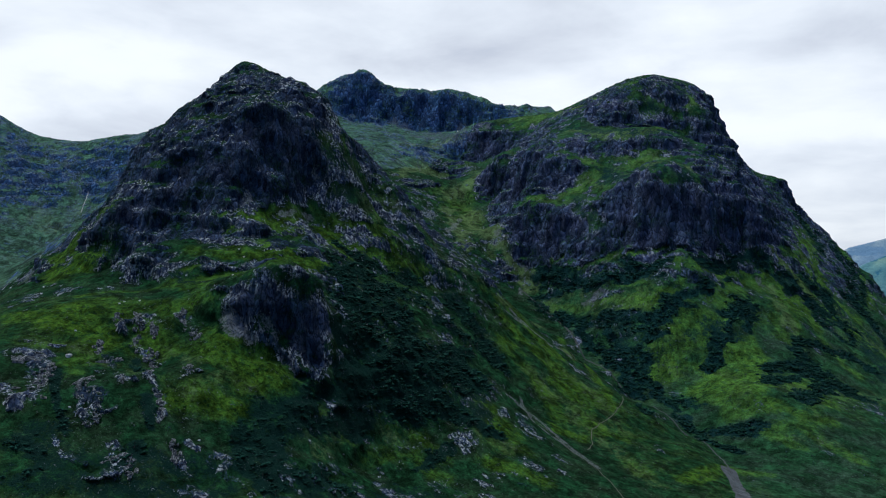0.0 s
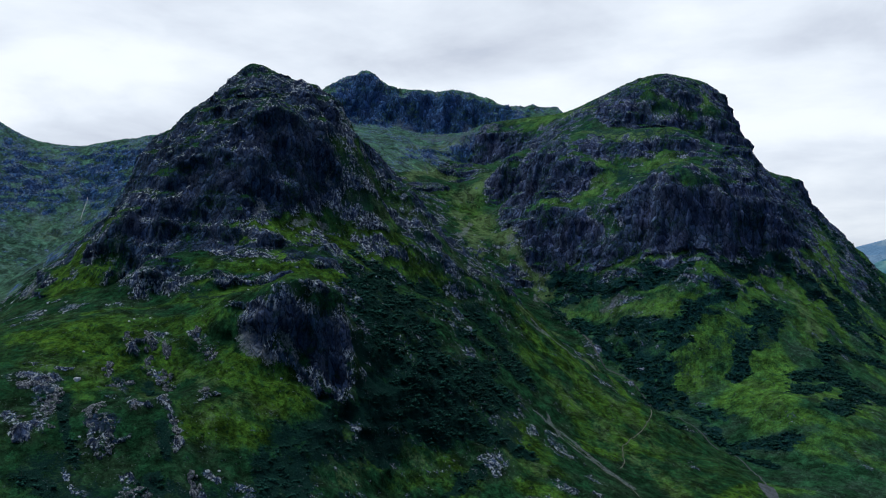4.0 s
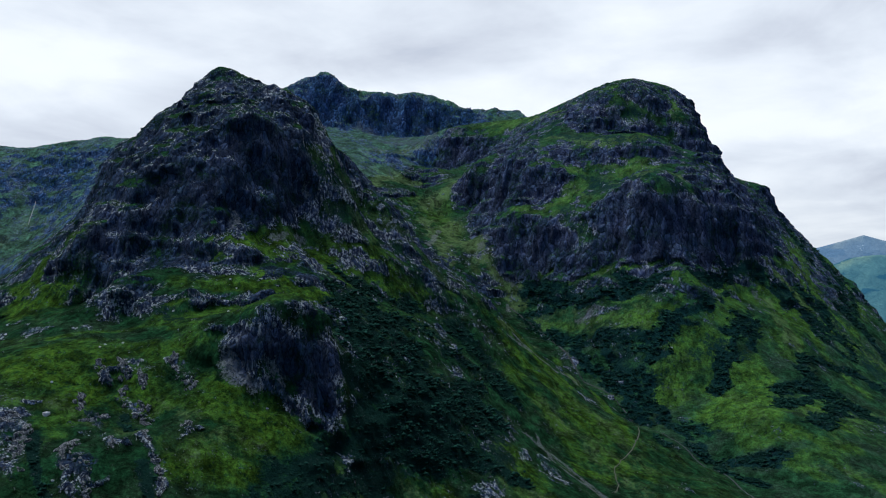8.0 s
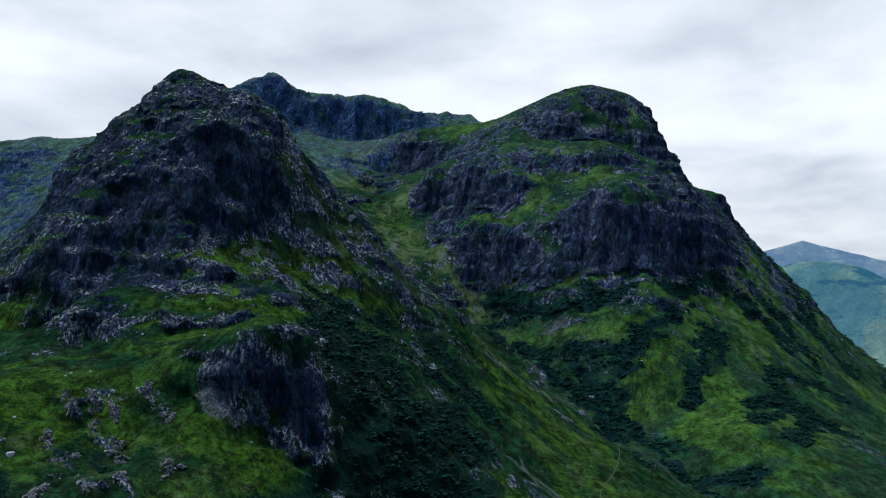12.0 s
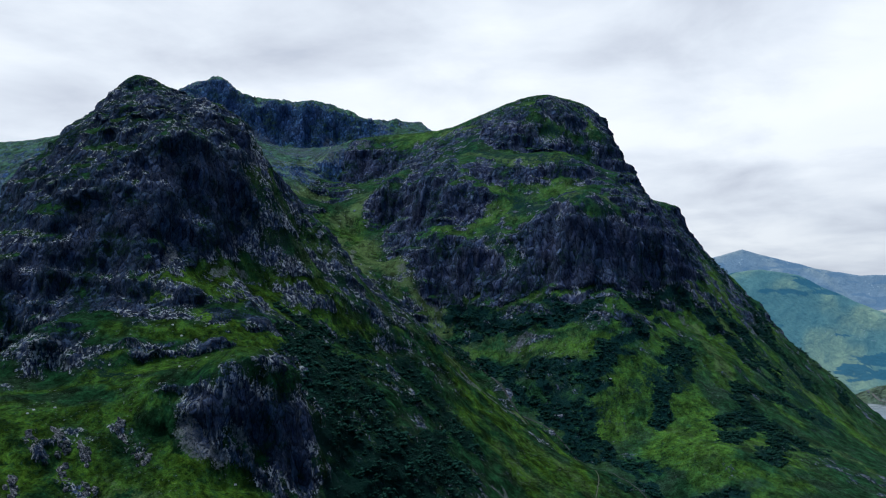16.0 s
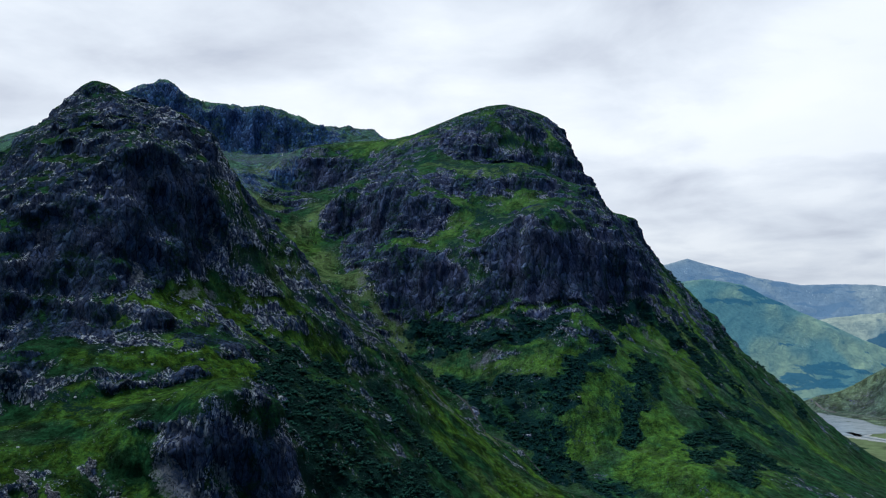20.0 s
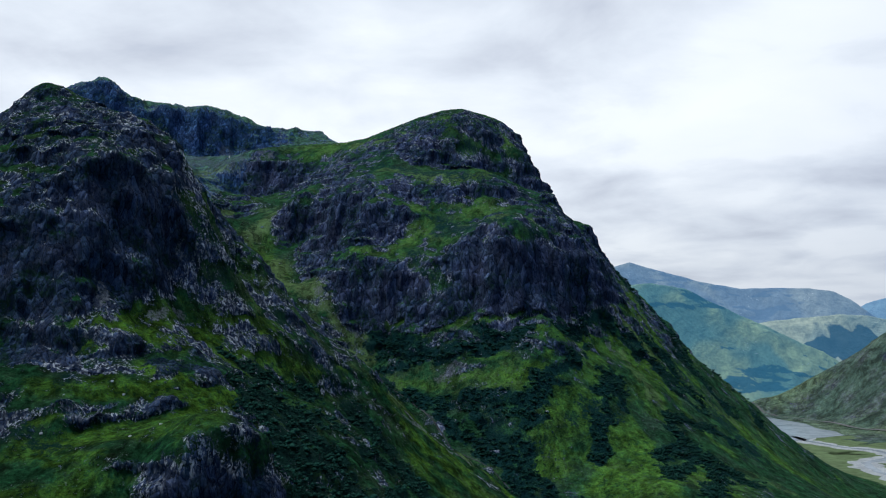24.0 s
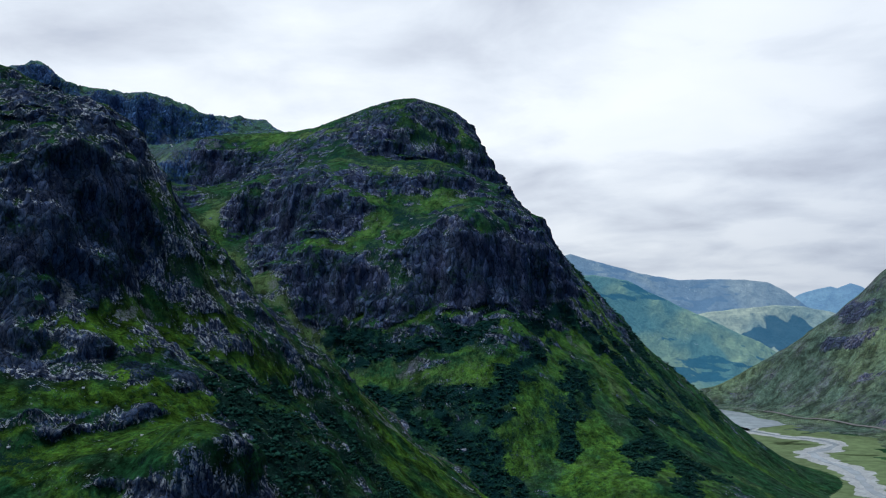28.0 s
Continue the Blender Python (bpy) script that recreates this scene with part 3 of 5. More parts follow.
cover("sward", 6, (1215, 887, 449), (1214, 926, 406), (1190, 946, 385))
cover("rock", 12, (1313, 655, 660), (1289, 676, 674), (1282, 711, 661))
cover("rough", 15, (1373, 690, 623), (1342, 723, 636), (1333, 784, 622))
# the next three strips darken the bottom of the slope, as shade would
cover("heath", 12, (1890, 1034, 197), (1850, 1074, 189), (1800, 1108, 183))
cover("heath", 19, (1743, 1131, 181), (1670, 1154, 168), (1582, 1177, 152))
cover("heath", 9, (1858, 981, 230), (1841, 1005, 226))
cover("heath", 12, (1598, 1059, 244), (1548, 1076, 236))
cover("rock", 18, (1301, 692, 661), (1311, 745, 643), (1320, 796, 622))
cover("heath", 16, (1317, 702, 651), (1321, 757, 635), (1323, 803, 616))
cover("rock", 16, (1334, 667, 646), (1345, 731, 633), (1327, 768, 628))
cover("heath", 16, (1317, 654, 657), (1326, 718, 644), (1324, 759, 633))
cover("heath", 18, (1333, 672, 647), (1307, 695, 657), (1317, 772, 633))
cover("rough", 6, (1643, 992, 307), (1643, 1011, 286))
cover("rough", 14, (1524, 839, 410), (1514, 887, 398), (1508, 929, 387))
cover("rough", 10, (1563, 754, 411), (1555, 811, 399))
# the far slopes
cover("grass", 19, (3, 1209, 535), (214, 1259, 453), (325, 1304, 376))
cover("scrub", 18, (-166, 1231, 530), (-84, 1284, 447), (198, 1339, 368))
cover("grass", 16, (-160, 1263, 488), (-117, 1314, 414), (205, 1365, 340))
cover("rock", 16, (52, 394, 835), (34, 469, 842), (28, 562, 846))
cover("rough", 14, (126, 669, 828), (192, 786, 835), (184, 845, 855))
cover("grass", 25, (702, 1125, 361), (725, 1176, 312), (744, 1240, 265))
cover("grass", 22, (663, 1190, 346), (710, 1219, 297), (765, 1239, 252))
cover("scrub", 11, (686, 846, 348), (772, 992, 279), (864, 1115, 210), (1079, 1205, 190))
cover("grass", 25, (573, 1162, 399), (578, 1216, 354), (650, 1250, 306))
cover("grass", 23, (729, 1143, 329), (748, 1192, 282))
cover("grass", 20, (645, 1131, 415), (528, 1179, 398))
cover("grass", 11, (438, 1283, 346), (548, 1341, 279), (615, 1404, 225))
cover("scrub", 16, (405, 1245, 405), (423, 1293, 345))
cover("scrub", 27, (-5, 1186, 563), (53, 1228, 507), (124, 1280, 441), (124, 1323, 393))
cover("grass", 18, (175, 1225, 500), (313, 1256, 436), (356, 1290, 380))
cover("scrub", 19, (243, 1341, 359), (264, 1391, 305), (324, 1430, 255))
cover("scrub", 22, (628, 839, 383), (670, 970, 377), (668, 1069, 395), (583, 1146, 414), (447, 1182, 433))
cover("heath", 30, (295, 754, 751), (372, 881, 716), (404, 1007, 693), (381, 1057, 672))
cover("heath", 21, (501, 920, 599), (562, 1025, 596), (523, 1098, 586))
cover("heath", 21, (572, 864, 531), (595, 948, 505))
cover("scrub", 10, (265, 1320, 375), (281, 1366, 325), (298, 1405, 284), (263, 1439, 259))
cover("scrub", 14, (436, 1206, 426), (429, 1264, 365), (413, 1322, 325))
cover("scrub", 16, (578, 1339, 273), (534, 1413, 232))
cover("rock", 19, (146, 895, 877), (90, 946, 872))
cover("rough", 18, (189, 771, 832), (210, 844, 828))
cover("rock", 31, (206, 895, 824), (166, 961, 825), (63, 1001, 828))
cover("rock", 19, (182, 976, 770), (152, 1038, 751), (344, 1082, 664))
cover("rock", 18, (223, 835, 813), (220, 886, 796))
cover("rock", 18, (212, 737, 805), (252, 824, 777), (228, 913, 761))
cover("sward", 14, (325, 778, 738), (406, 891, 698), (405, 961, 701))
cover("sward", 10, (276, 950, 735), (192, 991, 732))
cover("rock", 13, (436, 853, 662), (428, 933, 672), (416, 998, 677), (411, 1042, 663))
cover("rock", 35, (339, 610, 636), (467, 743, 608), (501, 828, 605))
cover("rock", 29, (93, 437, 775), (125, 514, 750), (423, 738, 690))
cover("rough", 19, (174, 580, 758), (443, 783, 678), (423, 849, 682))
cover("rock", 25, (355, 603, 591), (571, 749, 514), (489, 677, 523))
cover("rock", 29, (89, 339, 783), (102, 410, 754))
cover("rock", 24, (246, 391, 701), (273, 375, 691))
cover("rock", 20, (332, 530, 648), (353, 575, 624))
cover("sward", 10, (329, 605, 675), (324, 561, 673))
cover("sward", 22, (503, 875, 591), (483, 914, 613), (459, 998, 627))
cover("sward", 16, (571, 1027, 585), (556, 1085, 583), (510, 1105, 582))
cover("rough", 15, (486, 960, 609), (540, 1071, 606))
cover("sward", 19, (557, 871, 548), (583, 923, 527), (601, 950, 494))
cover("sward", 8, (535, 770, 566), (552, 835, 553))
cover("rough", 13, (570, 869, 531), (597, 906, 496))
cover("rock", 34, (586, 1009, 523), (582, 1079, 520), (540, 1120, 512))
cover("rock", 31, (529, 1119, 554), (436, 1151, 508), (385, 1204, 488))
cover("rock", 29, (366, 1140, 602), (284, 1169, 563), (290, 1202, 516))
cover("rock", 23, (582, 834, 500), (579, 799, 480), (595, 872, 456))
cover("rock", 22, (595, 883, 471), (614, 954, 463), (595, 990, 483))
cover("rock", 15, (588, 791, 448), (600, 829, 436))
cover("rock", 16, (613, 1015, 461), (594, 1081, 470))
cover("rock", 14, (546, 1130, 461), (438, 1171, 465))
cover("grass", 8, (601, 846, 425), (617, 885, 429))
cover("grass", 8, (643, 910, 400), (635, 960, 417), (628, 989, 431))
cover("grass", 6, (633, 1020, 432), (618, 1067, 438), (596, 1101, 444))
cover("scrub", 14, (608, 843, 409), (649, 922, 392), (669, 1010, 391))
cover("scrub", 19, (647, 1024, 415), (655, 1085, 409), (601, 1140, 419))
cover("scrub", 18, (530, 1156, 441), (443, 1191, 433))
cover("scrub", 12, (676, 847, 353), (671, 898, 363))
cover("grass", 13, (698, 898, 334), (707, 981, 339), (724, 1082, 344), (710, 1125, 352))
cover("grass", 9, (678, 983, 372), (691, 1074, 376))
cover("scree", 10, (697, 963, 343), (691, 986, 357))
cover("scree", 5, (636, 970, 416), (630, 994, 431))
cover("scrub", 18, (738, 952, 306), (749, 1042, 312), (752, 1116, 317))
cover("scrub", 13, (720, 1127, 343), (670, 1162, 366))
cover("scrub", 9, (785, 1105, 283), (775, 1138, 292))
cover("grass", 15, (656, 1178, 361), (610, 1197, 361))
cover("grass", 14, (531, 1185, 390), (447, 1231, 386), (498, 1284, 330))
cover("grass", 20, (578, 1265, 323), (630, 1288, 288))
cover("scree", 7, (466, 1213, 386), (506, 1238, 355))
cover("scrub", 13, (617, 1212, 347), (635, 1245, 315), (677, 1208, 325))
cover("grass", 22, (797, 1151, 259), (763, 1195, 267))
cover("grass", 21, (729, 1241, 274), (771, 1271, 244))
cover("grass", 21, (808, 1219, 229), (825, 1278, 224))
cover("grass", 19, (920, 1283, 196), (936, 1341, 186))
cover("grass", 17, (835, 1134, 228), (803, 1169, 243))
cover("scrub", 14, (767, 1205, 259), (784, 1216, 243))
cover("scrub", 22, (445, 1316, 319), (482, 1355, 282))
cover("scrub", 13, (758, 1293, 243), (843, 1311, 219))
cover("scrub", 17, (896, 1195, 189), (917, 1230, 185))
cover("scrub", 17, (728, 1392, 211), (719, 1430, 195))
cover("scrub", 19, (802, 1056, 257), (852, 1104, 220))
cover("scrub", 17, (983, 1277, 160), (984, 1332, 164))
cover("grass", 13, (353, 1240, 445), (307, 1275, 414))
cover("grass", 11, (334, 1317, 359), (319, 1364, 317))
cover("grass", 14, (414, 1378, 279), (371, 1440, 238))
cover("rough", 14, (238, 1320, 381), (123, 1290, 429))
cover("scrub", 17, (-77, 1262, 475), (-52, 1310, 409), (203, 1359, 347))
cover("scrub", 14, (53, 1394, 322), (111, 1437, 277))
cover("rock", 13, (419, 1198, 465), (394, 1225, 444))
cover("heath", 26, (196, 853, 845), (154, 920, 863), (67, 976, 856))
cover("heath", 23, (232, 704, 778), (249, 790, 787), (232, 876, 773))
cover("heath", 25, (483, 914, 613), (559, 1045, 606), (533, 1100, 575))
cover("heath", 21, (551, 880, 553), (598, 949, 499))
cover("heath", 26, (770, 1056, 291), (814, 1120, 251))
cover("heath", 40, (357, 1309, 359), (391, 1386, 278), (539, 1442, 213))
cover("heath", 22, (749, 1176, 291), (717, 1222, 291))
cover("heath", 22, (412, 1117, 609), (403, 1177, 531))
cover("heath", 27, (251, 711, 768), (122, 558, 782))
cover("rough", 18, (206, 776, 822), (190, 825, 846), (166, 897, 863), (111, 961, 849))
cover("rough", 21, (175, 639, 787), (212, 696, 789))
cover("rock", 20, (211, 857, 826), (217, 910, 782), (193, 954, 764))
cover("rough", 14, (561, 982, 578), (576, 1049, 588))
cover("rock", 25, (73, 364, 805), (107, 491, 783), (259, 645, 740))
cover("rough", 15, (561, 803, 540), (576, 855, 531))
cover("rough", 18, (205, 1223, 498), (241, 1259, 449))
cover("rough", 9, (696, 978, 348), (702, 1029, 362))
cover("sward", 14, (69, 536, 821), (18, 592, 853))
cover("sward", 10, (437, 969, 648), (429, 1023, 645))
cover("sward", 11, (738, 1048, 326), (733, 1093, 335))
cover("sward", 16, (760, 1161, 292), (778, 1147, 284))
cover("sward", 17, (804, 1344, 217), (908, 1381, 184))
cover("sward", 12, (807, 1110, 259), (792, 1124, 275))
cover("sward", 14, (979, 1385, 159), (967, 1423, 153))
cover("sward", 16, (817, 1123, 247), (828, 1165, 226))
cover("sward", 17, (814, 1242, 226), (911, 1299, 204))
cover("sward", 15, (191, 1469, 241), (380, 1502, 189))
cover("sward", 10, (690, 1381, 223), (775, 1394, 203))
cover("sward", 11, (400, 1509, 182), (474, 1562, 147))
cover("scrub", 14, (717, 1118, 348), (714, 1160, 331))
cover("scrub", 16, (669, 1208, 329), (593, 1237, 335))
cover("scrub", 12, (740, 1205, 282), (802, 1210, 232))
cover("scrub", 16, (705, 1389, 217), (880, 1355, 202))
cover("scrub", 16, (-1, 1458, 261), (210, 1488, 221))
cover("scrub", 14, (435, 1296, 338), (421, 1352, 298))
cover("scrub", 8, (803, 1037, 252), (796, 1078, 268))
cover("scrub", 9, (878, 1101, 207), (882, 1132, 193))
cover("rock", 18, (166, 897, 863), (89, 943, 875), (67, 989, 841))
cover("rough", 21, (176, 821, 856), (191, 744, 821))
cover("rough", 21, (386, 812, 713), (418, 907, 689))
cover("heath", 18, (121, 705, 845), (190, 825, 846))
# the back slopes
cover("rock", 44, (-186, -14, 980), (-232, 76, 962), (-283, 145, 966))
cover("rock", 34, (-286, 144, 975), (-317, 223, 956), (-350, 282, 948))
cover("rock", 37, (-113, -146, 1021), (-150, -90, 1014))
cover("rough", 23, (-142, -45, 940), (-164, 0, 923))
cover("scree", 13, (-145, -18, 921), (-152, 7, 904))
cover("scree", 12, (-273, 207, 907), (72, 411, 823))
cover("sward", 22, (39, 428, 842), (29, 519, 843), (-421, 400, 950))
cover("sward", 14, (256, 255, 764), (47, 249, 804))
cover("sward", 13, (565, 637, 497), (634, 730, 437))
cover("rough", 12, (470, 428, 626), (410, 450, 631))
cover("rough", 16, (294, 278, 743), (319, 324, 709))
cover("rough", 11, (239, 325, 740), (125, 301, 758))
cover("scree", 7, (497, 668, 511), (592, 723, 481))
cover("scree", 5, (609, 782, 426), (615, 801, 405))
cover("scree", 4, (648, 803, 373), (678, 818, 358))
cover("rock", 27, (381, -766, 816), (349, -629, 800))
cover("rock", 29, (583, -859, 755), (571, -795, 710))
cover("rough", 23, (554, -740, 676), (527, -701, 661))
cover("rough", 12, (479, -663, 672), (1532, 696, 459))
cover("sward", 46, (656, -672, 582), (643, -593, 549))
cover("sward", 22, (494, -721, 699), (579, -583, 585))
cover("scree", 8, (1645, 646, 336), (1602, 626, 358))
cover("scree", 8, (463, -802, 776), (477, -770, 746))
cover("rough", 31, (535, -959, 846), (513, -881, 800))
cover("heath", 24, (-115, -187, 1060), (-144, -126, 1059))
cover("rock", 37, (-91, -191, 1029), (-130, -137, 1057), (-158, -75, 1014))
cover("scree", 26, (-147, 10, 897), (-40, 175, 843), (-253, 160, 891))
cover("rock", 37, (-210, 31, 971), (-271, 132, 956), (-304, 210, 946))
cover("rock", 31, (361, -741, 824), (333, -622, 812))
cover("sward", 28, (45, 557, 837), (78, 524, 813))
cover("rock", 20, (-102, -209, 1056), (-136, -146, 1077), (-172, -85, 1040))
cover("rock", 24, (-200, -22, 1009), (-244, 69, 1005), (-295, 139, 1001), (-342, 230, 977))
cover("rock", 21, (-130, -153, 1071), (-170, -97, 1048), (-223, 17, 1018), (-289, 130, 997))
cover("heath", 24, (-169, -62, 1020), (-242, 51, 1010), (-326, 200, 981))
cover("scree", 28, (-151, 27, 885), (6, 227, 822), (67, 344, 818))
cover("sward", 21, (329, 346, 693), (330, 391, 663))
cover("sward", 24, (412, 494, 610), (440, 563, 561))
cover("sward", 20, (494, 602, 526), (624, 725, 448))
# woods on the far slopes
cover("wood", 15, (611, 835, 406), (655, 934, 384), (672, 1021, 387))
cover("wood", 17, (672, 1021, 387), (674, 1097, 393), (495, 1169, 417), (408, 1218, 441))
cover("wood", 13, (754, 1116, 315), (705, 1142, 349), (635, 1173, 375))
cover("wood", 16, (712, 908, 320), (745, 991, 305), (760, 1066, 302), (775, 1118, 294))
cover("wood", 13, (797, 1081, 267), (814, 1113, 250), (848, 1126, 218))
cover("wood", 9, (570, 1217, 354), (652, 1220, 326), (692, 1192, 326))
cover("wood", 9, (652, 1241, 310), (686, 1247, 293))
cover("wood", 10, (726, 1218, 286), (765, 1217, 256), (807, 1216, 228))
cover("wood", 15, (659, 1312, 265), (671, 1341, 247), (765, 1300, 238))
cover("wood", 12, (358, 1271, 400), (381, 1306, 351), (394, 1347, 310), (462, 1377, 268))
cover("wood", 12, (-25, 1224, 517), (-110, 1267, 472), (-139, 1320, 408), (-117, 1379, 338))
cover("wood", 11, (826, 1317, 220), (749, 1342, 228), (683, 1371, 229))
cover("wood", 8, (747, 944, 300), (781, 998, 269), (840, 1058, 234))
# bright grass of the far slopes
cover("grass", 14, (482, 1191, 391), (497, 1237, 356), (542, 1282, 325), (587, 1308, 290))
cover("grass", 12, (629, 1178, 373), (668, 1190, 342))
cover("grass", 16, (814, 1151, 242), (765, 1190, 265), (801, 1202, 232))
cover("grass", 16, (823, 1235, 222), (805, 1272, 229), (851, 1303, 219))
cover("grass", 10, (742, 1233, 268), (694, 1257, 283), (745, 1272, 254))
cover("grass", 9, (724, 1035, 340), (724, 1092, 343), (699, 1136, 357))
cover("sward", 14, (695, 876, 337), (709, 946, 328), (735, 1026, 325))
cover("sward", 8, (298, 1246, 451), (278, 1277, 419))
cover("sward", 14, (615, 764, 430), (623, 821, 389))
cover("sward", 14, (1124, 967, 371), (1127, 970, 371))
cover("sward", 6, (644, 914, 398), (635, 952, 414), (625, 990, 433))
cover("sward", 5, (628, 1036, 436), (612, 1078, 438), (594, 1110, 445))
cover("scree", 5, (699, 976, 343), (693, 986, 354))
# ledges and tops of the far mountain
cover("sward", 14, (321, 769, 739), (409, 908, 697), (390, 983, 706), (178, 998, 744))
cover("sward", 16, (553, 846, 555), (503, 883, 592), (555, 968, 576))
cover("sward", 14, (507, 965, 598), (555, 1034, 606), (472, 1082, 604))
cover("grass", 6, (576, 1019, 567), (567, 1082, 572))
cover("sward", 12, (567, 880, 530), (595, 946, 504))
cover("sward", 16, (78, 620, 834), (171, 728, 827), (186, 800, 843), (172, 865, 865))
cover("sward", 14, (192, 869, 850), (145, 927, 864), (86, 963, 858))
cover("sward", 12, (219, 511, 698), (311, 614, 697))
cover("sward", 9, (246, 719, 774), (241, 755, 788))
cover("sward", 12, (450, 903, 643), (449, 967, 635), (435, 1015, 641))
cover("heath", 18, (218, 875, 808), (205, 923, 786), (192, 949, 773))
cover("sward", 22, (421, 492, 606), (387, 542, 601), (465, 554, 555))
cover("sward", 18, (464, 594, 541), (493, 640, 514))
# the bay of dark woodland below the near face
cover("wood", 26, (1426, 970, 363), (1434, 1008, 333), (1489, 1037, 297))
cover("wood", 26, (1528, 1043, 285), (1494, 1057, 270), (1420, 1069, 271))
cover("wood", 24, (1225, 993, 325), (1218, 1028, 291), (1242, 1060, 263))
cover("wood", 26, (1524, 1070, 246), (1470, 1091, 236), (1342, 1085, 249))
cover("wood", 22, (1593, 1060, 244), (1576, 1074, 231), (1517, 1097, 214))
cover("wood", 16, (1672, 1066, 239), (1658, 1084, 222), (1716, 1089, 212))
cover("wood", 12, (1489, 1110, 209), (1462, 1110, 219), (1430, 1132, 208), (1412, 1154, 193))
cover("sward", 20, (1319, 871, 482), (1292, 888, 459), (1272, 901, 435))
cover("wood", 18, (1361, 926, 392), (1356, 950, 373), (1281, 955, 362))
cover("wood", 14, (1393, 965, 364), (1439, 999, 340), (1494, 1007, 331))
# the grass spur
cover("grass", 15, (1386, 1120, 220), (1389, 1150, 197), (1411, 1184, 175))
cover("grass", 12, (1162, 1111, 231), (1129, 1134, 221), (1156, 1167, 199))
cover("grass", 10, (1269, 1160, 186), (1269, 1197, 169))
cover("grass", 10, (1090, 994, 340), (1093, 997, 340))
cover("grass", 10, (793, 910, 297), (796, 913, 297))
cover("grass", 10, (1009, 1062, 262), (1012, 1065, 262))
cover("sward", 20, (1188, 1076, 252), (1210, 1131, 210), (1192, 1180, 187))
cover("grass", 13, (1624, 1087, 212), (1599, 1099, 192))
cover("grass", 11, (1538, 1102, 204), (1510, 1123, 193), (1510, 1145, 178))
cover("scree", 4, (1269, 1114, 214), (1312, 1150, 193), (1318, 1185, 174), (1332, 1221, 159))
cover("scree", 4, (1094, 1006, 326), (1071, 1037, 292), (1013, 1069, 258))
# grass and rock on the near shelf
cover("grass", 13, (1363, 865, 454), (1343, 883, 439), (1335, 900, 422))
cover("grass", 9, (1484, 857, 432), (1460, 873, 429), (1441, 887, 423))
cover("grass", 10, (1353, 909, 407), (1311, 925, 399), (1236, 938, 386))
cover("grass", 8, (1513, 955, 370), (1459, 960, 374))
cover("grass", 11, (1571, 852, 384), (1561, 872, 383), (1536, 887, 389))
cover("grass", 8, (1537, 909, 382), (1512, 926, 385))
cover("grass", 14, (1613, 877, 346), (1594, 911, 349), (1573, 944, 357), (1598, 1002, 367))
cover("grass", 9, (1617, 997, 356), (1605, 1018, 350))
cover("scree", 5, (1437, 876, 435), (1377, 869, 437))
cover("rough", 12, (1471, 845, 455), (1475, 854, 441))
cover("rough", 12, (1496, 855, 424), (1490, 885, 411), (1487, 919, 397))
cover("rough", 11, (1448, 897, 415), (1401, 905, 408), (1441, 937, 390))
cover("rough", 6, (1583, 890, 364), (1569, 910, 360), (1526, 945, 371))
cover("rough", 8, (1520, 964, 364), (1483, 980, 355), (1495, 996, 341))
cover("rough", 7, (1625, 952, 341), (1616, 976, 342))
cover("rough", 9, (1533, 818, 412), (1525, 842, 406), (1507, 866, 408))
cover("heath", 22, (1343, 862, 481), (1318, 878, 468))
# the green shoulder left of the face
cover("grass", 12, (1578, 741, 399), (1596, 722, 380), (1618, 717, 360))
cover("grass", 14, (1564, 667, 406), (1585, 660, 382), (1633, 714, 351))
cover("sward", 12, (1557, 715, 440), (1562, 684, 415))
cover("grass", 9, (1599, 865, 358), (1582, 891, 364))
cover("rough", 5, (1576, 734, 412), (1586, 709, 393), (1608, 690, 367))
cover("rock", 14, (1564, 613, 381), (1623, 677, 355))
cover("scree", 12, (1465, 441, 370), (1478, 429, 354))
cover("wood", 10, (1417, 411, 404), (1402, 314, 382))
# the coire
cover("sward", 16, (249, 281, 758), (69, 256, 788), (84, 342, 795))
cover("sward", 18, (427, 504, 598), (370, 536, 616), (267, 497, 668))
cover("sward", 14, (298, 349, 698), (289, 406, 657))
cover("sward", 16, (468, 590, 540), (584, 697, 487), (610, 751, 446))
cover("rock", 12, (390, 282, 714), (308, 319, 715))
cover("rock", 10, (500, 442, 611), (407, 467, 624))
cover("rock", 8, (230, 325, 741), (117, 304, 760))
cover("rock", 9, (247, 381, 703), (239, 439, 699))
cover("scree", 3, (295, 338, 707), (340, 375, 672))
cover("scree", 6, (638, 634, 485), (511, 591, 523))
cover("scree", 4, (428, 627, 569), (588, 726, 485))
cover("scree", 20, (-146, -5, 912), (-143, -2, 912))
cover("scree", 20, (52, 165, 825), (4, 217, 823))
cover("scree", 16, (1, 255, 825), (55, 335, 825))
cover("sward", 22, (1, 467, 855), (37, 547, 840))
cover("sward", 22, (1260, 824, 580), (1263, 827, 580))
cover("sward", 22, (211, 149, 801), (214, 152, 801))
# the open slope above the loch
cover("grass", 9, (390, 1226, 445), (388, 1255, 404), (401, 1289, 359))
cover("grass", 13, (487, 1206, 377), (494, 1253, 349), (583, 1282, 308))
cover("grass", 9, (360, 1330, 336), (379, 1373, 292), (386, 1429, 243))
cover("grass", 9, (362, 1432, 245), (372, 1498, 192))
cover("grass", 9, (157, 1635, 114), (160, 1638, 114))
cover("grass", 12, (840, 1208, 213), (811, 1261, 228), (896, 1309, 213))
cover("grass", 9, (707, 1257, 277), (734, 1280, 256), (781, 1270, 239))
cover("sward", 10, (718, 1352, 230), (713, 1407, 206), (687, 1474, 178))
cover("wood", 9, (-1611, 1671, 99), (-1608, 1674, 99))
